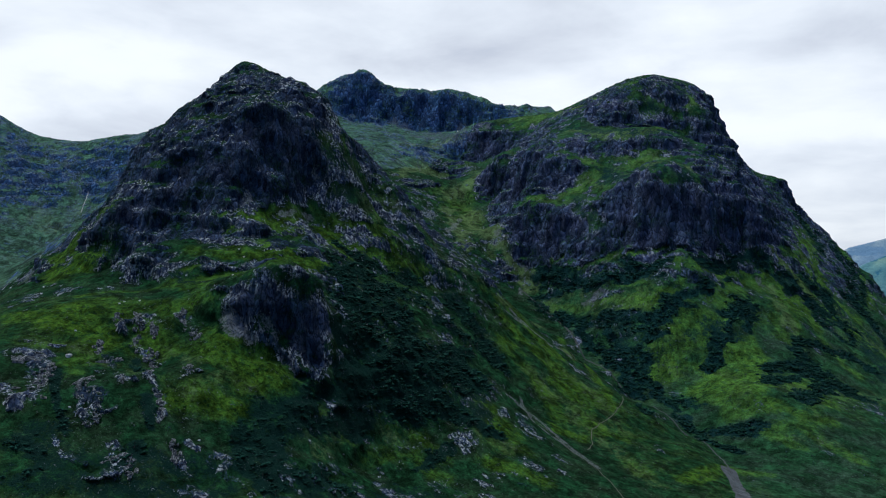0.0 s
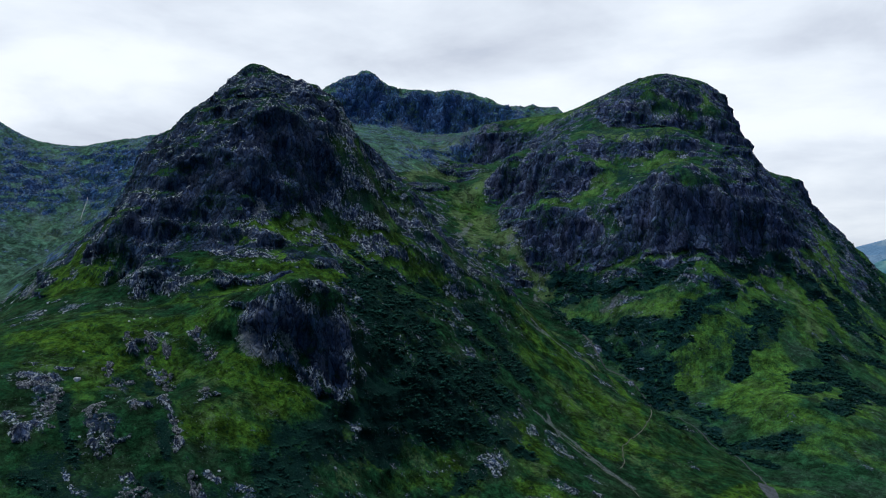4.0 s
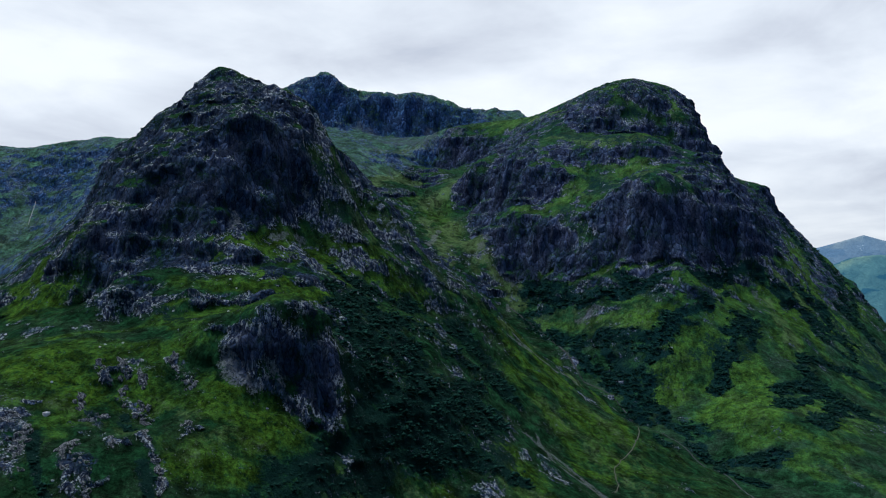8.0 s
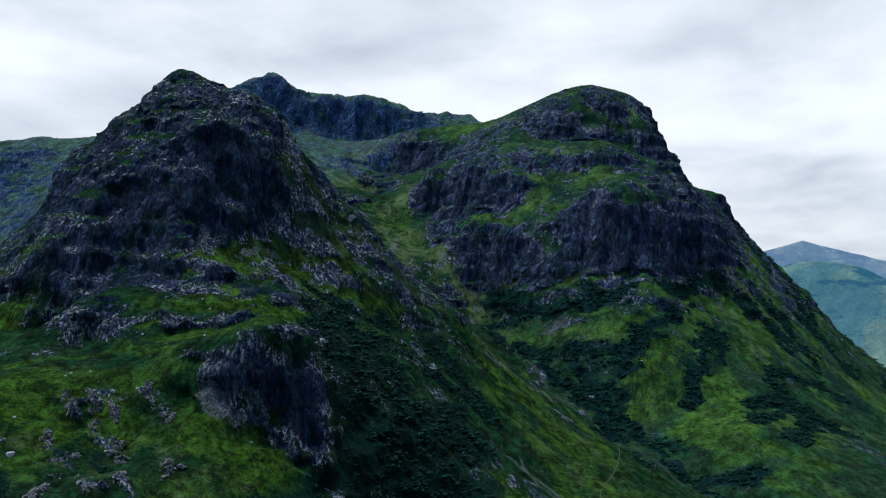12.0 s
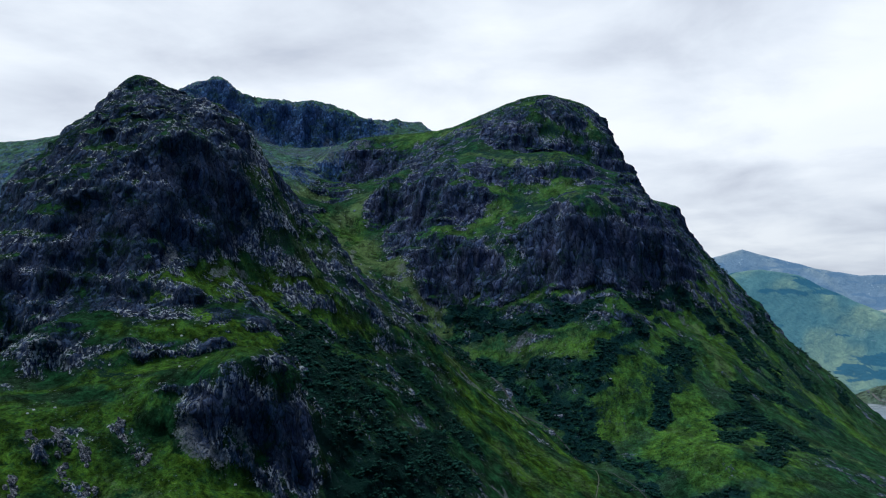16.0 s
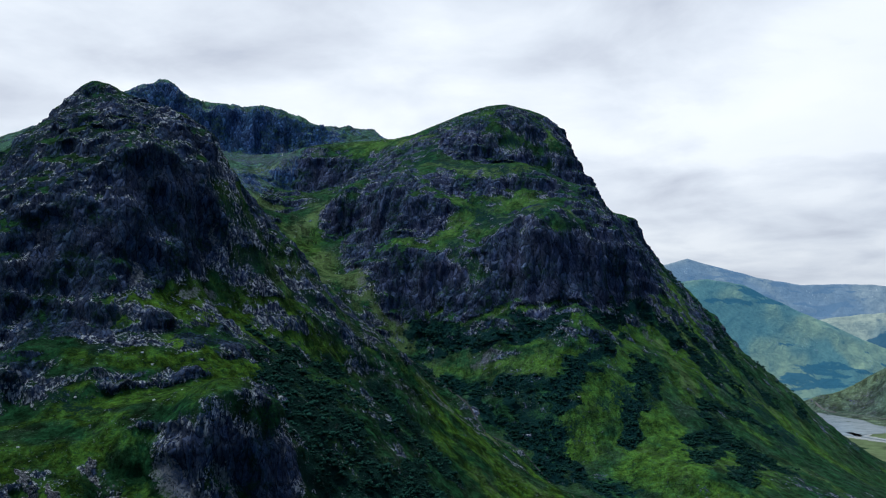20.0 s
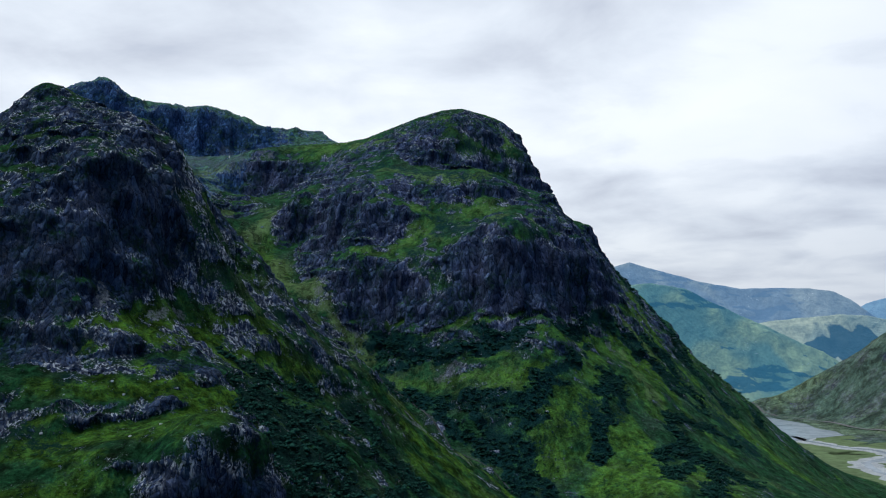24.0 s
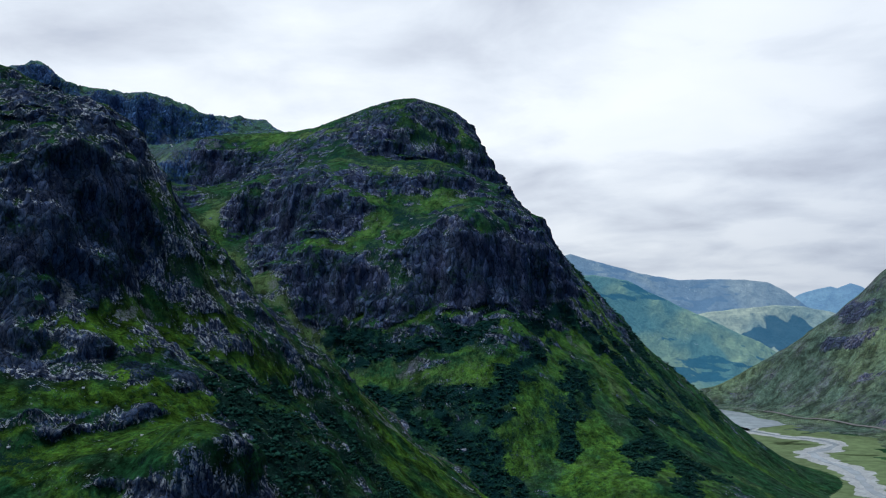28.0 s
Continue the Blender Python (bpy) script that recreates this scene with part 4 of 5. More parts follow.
cover("wood", 15, (606, 1307, 284), (539, 1377, 255), (551, 1419, 225))
cover("wood", 12, (743, 1311, 241), (707, 1361, 229), (767, 1386, 207))
cover("wood", 7, (615, 1212, 346), (688, 1220, 308), (753, 1216, 266), (798, 1208, 233))
cover("wood", 7, (665, 1174, 358), (551, 1179, 389))
cover("wood", 6, (327, 1307, 371), (390, 1333, 323), (385, 1382, 282))
# lower grass slopes
cover("grass", 24, (1724, 854, 319), (1668, 922, 315), (1636, 942, 331))
cover("grass", 22, (1697, 939, 292), (1661, 1006, 283), (1663, 1046, 258))
cover("grass", 14, (1730, 912, 294), (1779, 938, 270))
cover("grass", 16, (1757, 1030, 245), (1721, 1055, 237))
cover("wood", 18, (1686, 1069, 233), (1614, 1060, 244), (1561, 1071, 243))
cover("sward", 26, (1306, 850, 539), (1226, 848, 499), (1192, 887, 456), (1167, 923, 412))
cover("grass", 15, (734, 1185, 297), (634, 1211, 341), (763, 1199, 264))
cover("grass", 22, (813, 1133, 248), (788, 1203, 240), (884, 1276, 210))
cover("grass", 18, (860, 1217, 205), (947, 1293, 180), (933, 1334, 188))
cover("grass", 14, (790, 1340, 220), (836, 1388, 195))
cover("grass", 14, (1012, 1388, 146), (989, 1347, 160), (905, 1407, 174))
cover("wood", 11, (759, 1027, 296), (818, 1081, 247), (864, 1145, 203), (956, 1214, 169))
cover("wood", 12, (953, 1221, 169), (1034, 1279, 148), (1054, 1316, 140))
cover("wood", 10, (650, 1325, 260), (711, 1355, 230), (629, 1306, 277))
cover("sward", 22, (215, 881, 816), (205, 923, 786), (177, 969, 789))
cover("sward", 16, (102, 980, 832), (162, 1011, 782))
cover("sward", 14, (466, 868, 636), (471, 920, 621))
# broken rock in the lower grass
cover("rough", 9, (1802, 891, 282), (1792, 913, 277), (1814, 932, 265))
cover("rough", 8, (1827, 951, 252), (1812, 944, 260))
cover("rough", 8, (1840, 929, 257), (1853, 956, 241))
cover("rough", 9, (1800, 975, 252), (1794, 992, 248), (1813, 1003, 236))
cover("rough", 5, (1742, 920, 286), (1750, 946, 272), (1767, 984, 260))
cover("rough", 5, (1718, 933, 286), (1711, 955, 276), (1707, 973, 271))
cover("rough", 4, (1748, 1000, 264), (1764, 1022, 247), (1772, 1037, 235))
cover("rough", 4, (1733, 1015, 262), (1707, 1012, 265))
cover("rough", 5, (1819, 1037, 217), (1825, 1054, 206), (1849, 1061, 195))
cover("rough", 4, (1788, 1072, 208), (1792, 1079, 202))
cover("rough", 4, (1775, 1064, 217), (1773, 1077, 208))
cover("rough", 6, (1686, 915, 309), (1679, 935, 304))
cover("rough", 5, (1706, 903, 306), (1713, 919, 296))
cover("rough", 6, (1658, 939, 315), (1657, 957, 304))
cover("wood", 5, (1796, 933, 269), (1819, 968, 248), (1840, 1005, 225))
cover("wood", 9, (1871, 993, 219), (1871, 1026, 205), (1898, 1027, 197))
cover("wood", 6, (1829, 1065, 199), (1813, 1056, 209), (1813, 1068, 202))
cover("wood", 5, (1723, 955, 271), (1771, 1016, 247), (1787, 1041, 227))
cover("wood", 14, (1721, 1079, 219), (1752, 1108, 193), (1756, 1131, 178))
# the slope that falls to the loch, seen edge on
cover("grass", 8, (339, 1237, 454), (322, 1265, 420))
cover("grass", 9, (527, 1184, 391), (486, 1235, 360), (548, 1287, 319))
cover("wood", 12, (-52, 1246, 492), (75, 1301, 419), (-59, 1329, 386))
cover("wood", 9, (318, 1285, 398), (362, 1313, 352), (379, 1275, 384))
cover("grass", 8, (389, 1337, 320), (361, 1382, 288))
cover("sward", 7, (224, 1225, 491), (145, 1267, 453), (141, 1322, 392))
# grass paled for the haze over the coire, and tawny grass on slopes and tops
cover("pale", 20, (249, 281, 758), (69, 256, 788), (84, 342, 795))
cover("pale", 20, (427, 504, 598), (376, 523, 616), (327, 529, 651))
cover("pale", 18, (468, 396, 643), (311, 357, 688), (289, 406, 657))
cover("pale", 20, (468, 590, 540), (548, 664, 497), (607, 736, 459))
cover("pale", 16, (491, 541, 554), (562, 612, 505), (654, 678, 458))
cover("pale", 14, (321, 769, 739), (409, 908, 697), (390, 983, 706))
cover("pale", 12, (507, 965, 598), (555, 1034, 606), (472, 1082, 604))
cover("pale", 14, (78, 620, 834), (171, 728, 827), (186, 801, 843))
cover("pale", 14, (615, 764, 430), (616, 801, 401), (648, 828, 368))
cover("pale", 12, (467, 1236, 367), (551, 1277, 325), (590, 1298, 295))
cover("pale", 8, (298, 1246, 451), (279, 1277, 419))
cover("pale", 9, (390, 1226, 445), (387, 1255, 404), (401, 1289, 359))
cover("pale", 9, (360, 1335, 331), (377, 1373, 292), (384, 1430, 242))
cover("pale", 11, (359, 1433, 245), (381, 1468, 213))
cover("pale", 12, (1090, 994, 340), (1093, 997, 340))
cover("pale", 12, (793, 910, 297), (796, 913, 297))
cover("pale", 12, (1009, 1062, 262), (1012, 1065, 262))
# weathered faces
cover("scree", 9, (1639, 987, 317), (1644, 1000, 295), (1642, 1013, 281))
cover("scree", 5, (1623, 1021, 308), (1622, 1027, 289))
cover("scree", 6, (1477, 845, 450), (1464, 842, 463))
cover("scree", 5, (1348, 851, 507), (1349, 855, 493))
# open grass between the trees above the loch
cover("grass", 24, (425, 1215, 425), (463, 1253, 357), (583, 1282, 308))
cover("grass", 20, (386, 1323, 333), (395, 1371, 288), (408, 1427, 240))
cover("grass", 20, (369, 1441, 236), (404, 1493, 191), (427, 1535, 162))
cover("sward", 26, (743, 1350, 226), (698, 1417, 204), (687, 1474, 178))
cover("grass", 16, (747, 1232, 265), (770, 1263, 245), (848, 1290, 219))
cover("grass", 12, (764, 1145, 299), (771, 1176, 268), (812, 1154, 242))
cover("sward", 22, (672, 893, 360), (697, 969, 343), (720, 1042, 345), (706, 1091, 360))
# the bright grass under the face
cover("grass", 14, (1359, 863, 462), (1340, 882, 443), (1321, 912, 415), (1278, 934, 384))
cover("grass", 12, (1497, 854, 424), (1460, 865, 436), (1381, 867, 439))
cover("grass", 10, (1441, 864, 445), (1359, 869, 451))
cover("rough", 7, (1474, 837, 463), (1469, 846, 454))
cover("rough", 10, (1516, 843, 412), (1497, 867, 416), (1492, 901, 403))
cover("rough", 9, (1440, 888, 423), (1405, 906, 408), (1416, 926, 394))
# more of the bright grass; below, heath that darkens shaded grass, and woods
cover("grass", 14, (1388, 865, 443), (1347, 887, 432), (1314, 916, 412))
cover("grass", 12, (1458, 888, 420), (1417, 906, 409), (1378, 927, 390))
cover("heath", 18, (1871, 992, 220), (1866, 1036, 202), (1890, 1039, 194))
cover("wood", 18, (1685, 1066, 236), (1709, 1094, 209), (1728, 1123, 187))
cover("wood", 10, (1808, 1052, 213), (1824, 1061, 203))
cover("grass", 10, (1280, 1318, 136), (1170, 1333, 134), (1125, 1374, 125))
cover("grass", 14, (932, 1364, 181), (977, 1414, 151), (996, 1457, 136))
# ---- end of cover


def clothed(kind, p, warp):
    """How far a kind of cover lies over each place, 0 to 1."""
    total = np.zeros(p.shape[:-1])
    for reach, line in COVER.get(kind, ()):
        lo, hi = line.min(0) - reach * 2.8, line.max(0) + reach * 2.8
        here = np.nonzero(((p > lo) & (p < hi)).all(-1))
        if not len(here[0]):
            continue
        q = p[here] + warp[here] * reach
        best = np.full(len(q), 1e9)
        for a, b in zip(line[:-1], line[1:]) if len(line) > 1 else [(line[0], line[0])]:
            along = b - a
            u = np.clip(((q - a) @ along) / max(along @ along, 1e-6), 0, 1)
            best = np.minimum(best, np.linalg.norm(q - a - u[:, None] * along, axis=-1))
        inner, outer = (0.4, 1.5) if kind in ("rock", "rough", "scree") else (0.2, 1.5) if kind in ("wood", "scrub") else (0.0, 2.1)
        total[here] = np.maximum(total[here], 1 - smooth(best, reach * inner, reach * outer))
    return total


def sheet(x, y, step):
    """Places, and the bareness, scrub and scree of the ground over a grid."""
    z = land(x, y)
    gy, gx = np.gradient(z, step)
    slope = np.hypot(gx, gy)
    floor = np.where(x < -750, 77.4, 77.4 + 0.006 * (x + 750))
    steep = smooth(slope, 0.80, 1.40)
    half = smooth(slope, 0.35, 0.8)
    wild = smooth(z - floor, 1.0, 25.0)
    zero = 0 * x
    start = np.stack([x, y, z], -1)
    warp = np.stack([rough(x, y, z, 42, 4, 0.7, seed=61 + k) for k in range(3)], -1) * 1.7
    rock, broken, grass, scrub, scree, heath, sward, wood, pale = (clothed(k, start, warp) for k in ("rock", "rough", "grass", "scrub", "scree", "heath", "sward", "wood", "pale"))
    rock, broken, grass, sward = (v * (1 - k * wood) for v, k in ((rock, 0.75), (broken, 0.85), (grass, 0.9), (sward, 0.9)))
    scrub = np.maximum(scrub, wood)
    lush = np.maximum(grass, 0.45 * sward)
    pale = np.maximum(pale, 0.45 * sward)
    grass = np.maximum(grass, sward)
    calm = 1 - 0.85 * np.maximum(grass * (1 - 0.5 * broken), scree)
    # broad swells, then ledges where the ground is steep
    z = z + wild * (rough(x, y, zero, 150, 3, seed=3) * 5 + rough(x, y, zero, 38, 4, 0.55, seed=9) * 4.2 * (0.5 + half) * (0.35 + 0.65 * calm))
    z = z - wild * half * (1 - 0.5 * scree) * smooth(rough(x, y, zero, 24, 3, 0.55, seed=13, ridged=True), 0.1, 0.75) * 2.6
    z = z + grass * half * steep * 4.0
    tread = 19.0
    u = (z + 26 * rough(x, y, zero, 110, 4, seed=5)) / tread
    f = u - np.floor(u)
    z = z + half * wild * calm * 0.2 * tread * (smooth(f, 0.30, 0.80) - f) * smooth(rough(x, y, zero, 70, 2, seed=15), -0.35, 0.35)
    # outcrops stand out of the turf
    knob = rough(x, y, z * 0.6, 21, 4, 0.58, seed=21)
    some = smooth(rough(x, y, zero, 130, 2, seed=27), -0.1, 0.35) * smooth(slope, 0.15, 0.4) * 0.7
    crag = smooth(knob, 0.08, 0.24) * np.maximum(some * calm * (1 - wood), broken)
    z = z + wild * crag * 3.4 * (0.6 + 0.5 * rough(x, y, zero, 8, 2, seed=31))
    z = z + wild * rough(x, y, zero, 10, 3, 0.6, seed=33) * (0.7 + 1.2 * broken)
    z = z + wild * rock * (1 - steep) * calm * (rough(x, y, zero, 24, 4, 0.6, seed=35, ridged=True) * 5 + rough(x, y, zero, 9, 2, seed=37) * 1.5)
    z = z + smooth(z, 800, 850) * (rough(x, y, zero, 16, 3, 0.6, seed=29, ridged=True) * 2.6 + rough(x, y, zero, 45, 2, seed=30, ridged=True) * 2.0)
    # strata in long steps across the hill on the far side of the glen
    beyond = smooth(y, 2040, 2120) * wild
    strata = rough(x * 0.16, y * 0.14, z - 0.33 * y + 12 * rough(x, y, zero, 120, 2, seed=36), 48, 4, 0.6, seed=39)
    z = z + beyond * (rough(x, y, zero, 190, 3, 0.5, seed=38, ridged=True) * 16 + strata * 9)
    # ribs and gullies cut into the faces
    out = np.stack([-gx, -gy]) / np.maximum(slope, 0.05)
    cut = np.maximum(np.maximum(steep, rock * 0.9), 0.5 * broken) * calm
    block = rough(x, y, z * 0.35, 26, 3, 0.55, seed=45) * 5
    block = (np.floor(block) + smooth(block - np.floor(block), 0.65, 1.0)) / 5
    rib = (rough(x, y, z * 0.22, 62, 3, 0.5, seed=41, ridged=True) * 12 + rough(x, y, z * 0.16, 19, 3, 0.6, seed=43, ridged=True) * 5.5
           + block * 9 + rough(x, y, z * 0.5, 6.5, 2, 0.6, seed=47) * 1.4 + rough(x * 0.3, y * 0.3, z, 11, 2, 0.6, seed=49) * 1.8) * cut * wild
    # level beds of rock: each stands upright and steps back to a ledge above it
    for tall, most, reach, seed in ((31.0, 11.0, 150, 91), (9.5, 3.2, 60, 95)):
        u = (z + 0.07 * y - 0.04 * x + 0.35 * tall * rough(x, y, zero, reach, 4, 0.55, seed=seed)) / tall
        f = u - np.floor(u)
        shelf = np.minimum(0.85 * tall / np.maximum(slope, 0.3), most) * (0.35 + 0.65 * smooth(rough(x, y, z, reach * 0.6, 2, seed=seed + 2), -0.3, 0.3))
        shelf = shelf * np.where(x > 1150, 0.35 + 0.3 * smooth(z, 470, 400), 0.8)
        rib = rib + (f - 0.92 * smooth(f, 0.78, 1.0) - 0.4) * shelf * cut * wild
    z = np.maximum(z, floor)
    p = np.stack([x + out[0] * rib, y + out[1] * rib, z], -1)
    normal = np.cross(np.gradient(p, axis=1), np.gradient(p, axis=0))
    up = normal[..., 2] / np.maximum(np.linalg.norm(normal, axis=-1), 1e-6)
    bare = smooth(up + 0.10 * rough(x, y, z, 20, 3, seed=51), 0.84, 0.62)
    bare = bare * (0.2 + 0.8 * smooth(z + 45 * rough(x, y, zero, 60, 2, seed=53), 290, 420))
    bare = bare * (1 - 0.85 * scrub * (1 - rock))
    bare = bare + (np.maximum(bare, 0.97 - 0.62 * smooth(up + 0.12 * rough(x, y, z, 14, 3, seed=55), 0.55, 0.85)) - bare) * rock
    bare = bare + (np.maximum(bare, 0.42 + 0.48 * smooth(knob, -0.10, 0.20)) - bare) * broken
    bare = bare + (bare * 0.12 - bare) * grass * (1 - 0.7 * broken)
    bare = np.maximum(bare, 0.8 * crag)
    bare = bare + (1.5 * smooth(strata, 0.02, 0.45) + bare * 0.3 - bare) * beyond
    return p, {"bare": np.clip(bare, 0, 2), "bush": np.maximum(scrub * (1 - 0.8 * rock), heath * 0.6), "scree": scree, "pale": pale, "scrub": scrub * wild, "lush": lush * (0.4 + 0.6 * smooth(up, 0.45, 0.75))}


def grid_mesh(name, p, keep, mats, values, parent=None):
    """One mesh of the chosen cells of a grid of places."""
    ny, nx = p.shape[:2]
    number = np.arange(ny * nx).reshape(ny, nx)
    quads = np.stack([number[:-1, :-1], number[:-1, 1:], number[1:, 1:], number[1:, :-1]], -1)[keep]
    used, index = np.unique(quads, return_inverse=True)
    me = bpy.data.meshes.new(name)
    me.vertices.add(len(used))
    me.vertices.foreach_set("co", p.reshape(-1, 3)[used].astype(np.float32).ravel())
    me.loops.add(quads.size)
    me.loops.foreach_set("vertex_index", index.astype(np.int32).ravel())
    me.polygons.add(len(quads))
    me.polygons.foreach_set("loop_start", np.arange(0, quads.size, 4, dtype=np.int32))
    me.polygons.foreach_set("use_smooth", np.ones(len(quads), bool))
    for key, v in values.items():
        me.attributes.new(key, "FLOAT", "POINT").data.foreach_set("value", v.ravel()[used].astype(np.float32))
    me.materials.append(mats)
    me.update(calc_edges=True)
    return new(name, me)


def patch(x0, x1, y0, y1, step):
    x, y = np.meshgrid(np.arange(x0, x1 + 1e-6, step), np.arange(y0, y1 + 1e-6, step))
    return (x[:-1, :-1], y[:-1, :-1], *sheet(x, y, step))


def outside(x, y, step, x0, x1, y0, y1):
    return ~((x > x0 + step * 0.2) & (x + step < x1 - step * 0.2) & (y > y0 + step * 0.2) & (y + step < y1 - step * 0.2))


# the two mountains, parted by the burn
BURN_X, BURN_Y = (120, 300, 420, 620, 800, 905, 1000, 1090, 1190, 1320, 1500), (300, 440, 560, 790, 985, 1125, 1235, 1305, 1345, 1400, 1520)
NEAR_EDGE, MID_EDGE = (-160.0, 1990.0, 360.0, 1520.0), (-760.0, 2198.0, -1290.0, 1998.0)
cx, cy, near, values = patch(150.0, 1990.0, 360.0, 1520.0, 1.8)
FRONT, FRONT_COVER = near, values
tagged(grid_mesh("mountain", near, cx > np.interp(cy, BURN_Y, BURN_X) - 6, NEAR_HILL, values), "dark steep rocky mountain with mossy grass ledges and crags", "mountain", "steep spurs above the glen")
cx, cy, near, values = patch(-160.0, 1520.0, 360.0, 1520.0, 2.5)
REAR, REAR_COVER = near, values
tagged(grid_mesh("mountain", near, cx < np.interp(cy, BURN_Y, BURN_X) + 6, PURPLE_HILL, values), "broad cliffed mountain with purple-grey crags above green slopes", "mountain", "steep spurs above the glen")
# the corrie headwall and the ridges behind, then the glen out to the far hills
cx, cy, mid, values = patch(*MID_EDGE, 6.0)
MID = mid
crest = rough(mid[..., 0], mid[..., 1], 0 * mid[..., 0], 55, 4, 0.6, seed=57, ridged=True)
mid[..., 2] += smooth(mid[..., 2], 880, 980) * (crest - crest.mean()) * 13
values["bare"] = np.maximum(values["bare"], 0.34 * smooth(mid[..., 2], 470, 640))
values["lush"] *= 1 - 0.4 * smooth(mid[..., 2], 400, 540)
past = outside(cx, cy, 6.0, *NEAR_EDGE)
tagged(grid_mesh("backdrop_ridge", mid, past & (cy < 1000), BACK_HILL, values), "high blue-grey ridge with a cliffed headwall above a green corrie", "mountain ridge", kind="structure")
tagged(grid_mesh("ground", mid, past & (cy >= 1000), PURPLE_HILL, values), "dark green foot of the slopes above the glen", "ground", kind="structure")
cx, cy, wide, values = patch(-2560.0, 3200.0, -2500.0, 4010.0, 15.0)
values["bare"] *= 0.75
values["lush"] = np.maximum(values["lush"], 0.45)
past = outside(cx, cy, 15.0, *MID_EDGE)
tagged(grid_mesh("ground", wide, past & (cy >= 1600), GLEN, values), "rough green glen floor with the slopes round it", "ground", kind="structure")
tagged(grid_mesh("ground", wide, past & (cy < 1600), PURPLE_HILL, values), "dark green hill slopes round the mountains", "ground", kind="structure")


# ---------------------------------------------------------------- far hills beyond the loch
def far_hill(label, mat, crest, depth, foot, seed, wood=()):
    """A hill with the given skyline, falling towards the glen over depth metres."""
    crest = np.array(crest, float)
    run = np.r_[0, np.cumsum(np.linalg.norm(np.diff(crest[:, :2], axis=0), axis=1))]
    nu, nv = int(run[-1] / 9) + 2, 90
    s = np.linspace(0, run[-1], nu)
    line = np.stack([np.interp(s, run, crest[:, k]) for k in range(3)], -1)
    line[:, 2] += rough(line[:, 0], line[:, 1], 0 * s, 60, 3, seed=seed) * 5
    v = np.linspace(-0.25, 1, nv)[:, None]
    eye = np.array((2170.0, 1260.0))
    near_way = (eye - line[:, :2]) / np.linalg.norm(eye - line[:, :2], axis=1)[:, None]
    x, y = (line[None, :, k] + near_way[None, :, k] * v * depth for k in range(2))
    fall = np.where(v < 0, 1 - 1.6 * np.abs(v), (1 - np.clip(v, 0, 1)) ** 1.25)
    z = foot + (line[None, :, 2] - foot) * fall
    rise = smooth(v + 0 * x, 0.0, 0.15) * smooth(-v + 0 * x, -1.0, -0.8)
    z = z + rise * (rough(x, y, 0 * x, 260, 4, 0.5, seed=seed + 2, ridged=True) * 44 + rough(x, y, 0 * x, 70, 3, seed=seed + 4) * 7)
    p = np.stack([x, y, z], -1)
    bush = 0 * x
    for wx, wy, wr in wood:
        bush = np.maximum(bush, 1 - smooth(np.hypot(x - wx, y - wy) + 60 * rough(x, y, 0 * x, 90, 3, seed=seed + 6), wr * 0.7, wr))
    bush = np.maximum(bush, (0.0 if wood and foot == 80 else 0.85) * smooth(rough(x * 1.4, y * 0.5 + x * 0.4, z * 2.6, 95, 4, 0.6, seed=seed + 7), 0.02, 0.30))
    bare = smooth(rough(x, y, z, 120, 4, seed=seed + 8), 0.25, 0.5) * 0.3
    keep = np.ones((nv - 1, nu - 1), bool)
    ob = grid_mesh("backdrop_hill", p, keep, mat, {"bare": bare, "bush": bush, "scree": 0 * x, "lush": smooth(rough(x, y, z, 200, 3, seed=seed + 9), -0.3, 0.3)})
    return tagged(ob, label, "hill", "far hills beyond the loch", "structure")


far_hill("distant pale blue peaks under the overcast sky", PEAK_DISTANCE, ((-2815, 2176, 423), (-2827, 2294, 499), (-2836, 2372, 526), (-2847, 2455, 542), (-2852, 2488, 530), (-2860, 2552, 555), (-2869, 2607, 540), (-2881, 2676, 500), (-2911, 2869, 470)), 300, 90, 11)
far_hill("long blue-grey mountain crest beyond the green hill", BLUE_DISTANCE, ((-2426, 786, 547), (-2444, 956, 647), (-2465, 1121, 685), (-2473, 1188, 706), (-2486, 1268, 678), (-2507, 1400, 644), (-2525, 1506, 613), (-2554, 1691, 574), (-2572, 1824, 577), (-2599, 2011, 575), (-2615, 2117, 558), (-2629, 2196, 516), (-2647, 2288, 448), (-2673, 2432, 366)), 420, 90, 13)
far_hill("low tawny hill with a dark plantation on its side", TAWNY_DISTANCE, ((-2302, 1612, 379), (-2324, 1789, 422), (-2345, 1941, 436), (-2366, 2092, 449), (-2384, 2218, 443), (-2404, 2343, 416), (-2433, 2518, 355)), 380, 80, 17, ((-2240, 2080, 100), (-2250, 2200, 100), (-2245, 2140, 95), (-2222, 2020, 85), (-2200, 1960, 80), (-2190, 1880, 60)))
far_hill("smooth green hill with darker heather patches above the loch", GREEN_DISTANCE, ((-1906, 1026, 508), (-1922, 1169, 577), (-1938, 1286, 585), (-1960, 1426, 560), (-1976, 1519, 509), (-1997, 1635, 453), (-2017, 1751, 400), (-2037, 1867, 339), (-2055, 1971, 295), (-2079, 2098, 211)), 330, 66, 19)


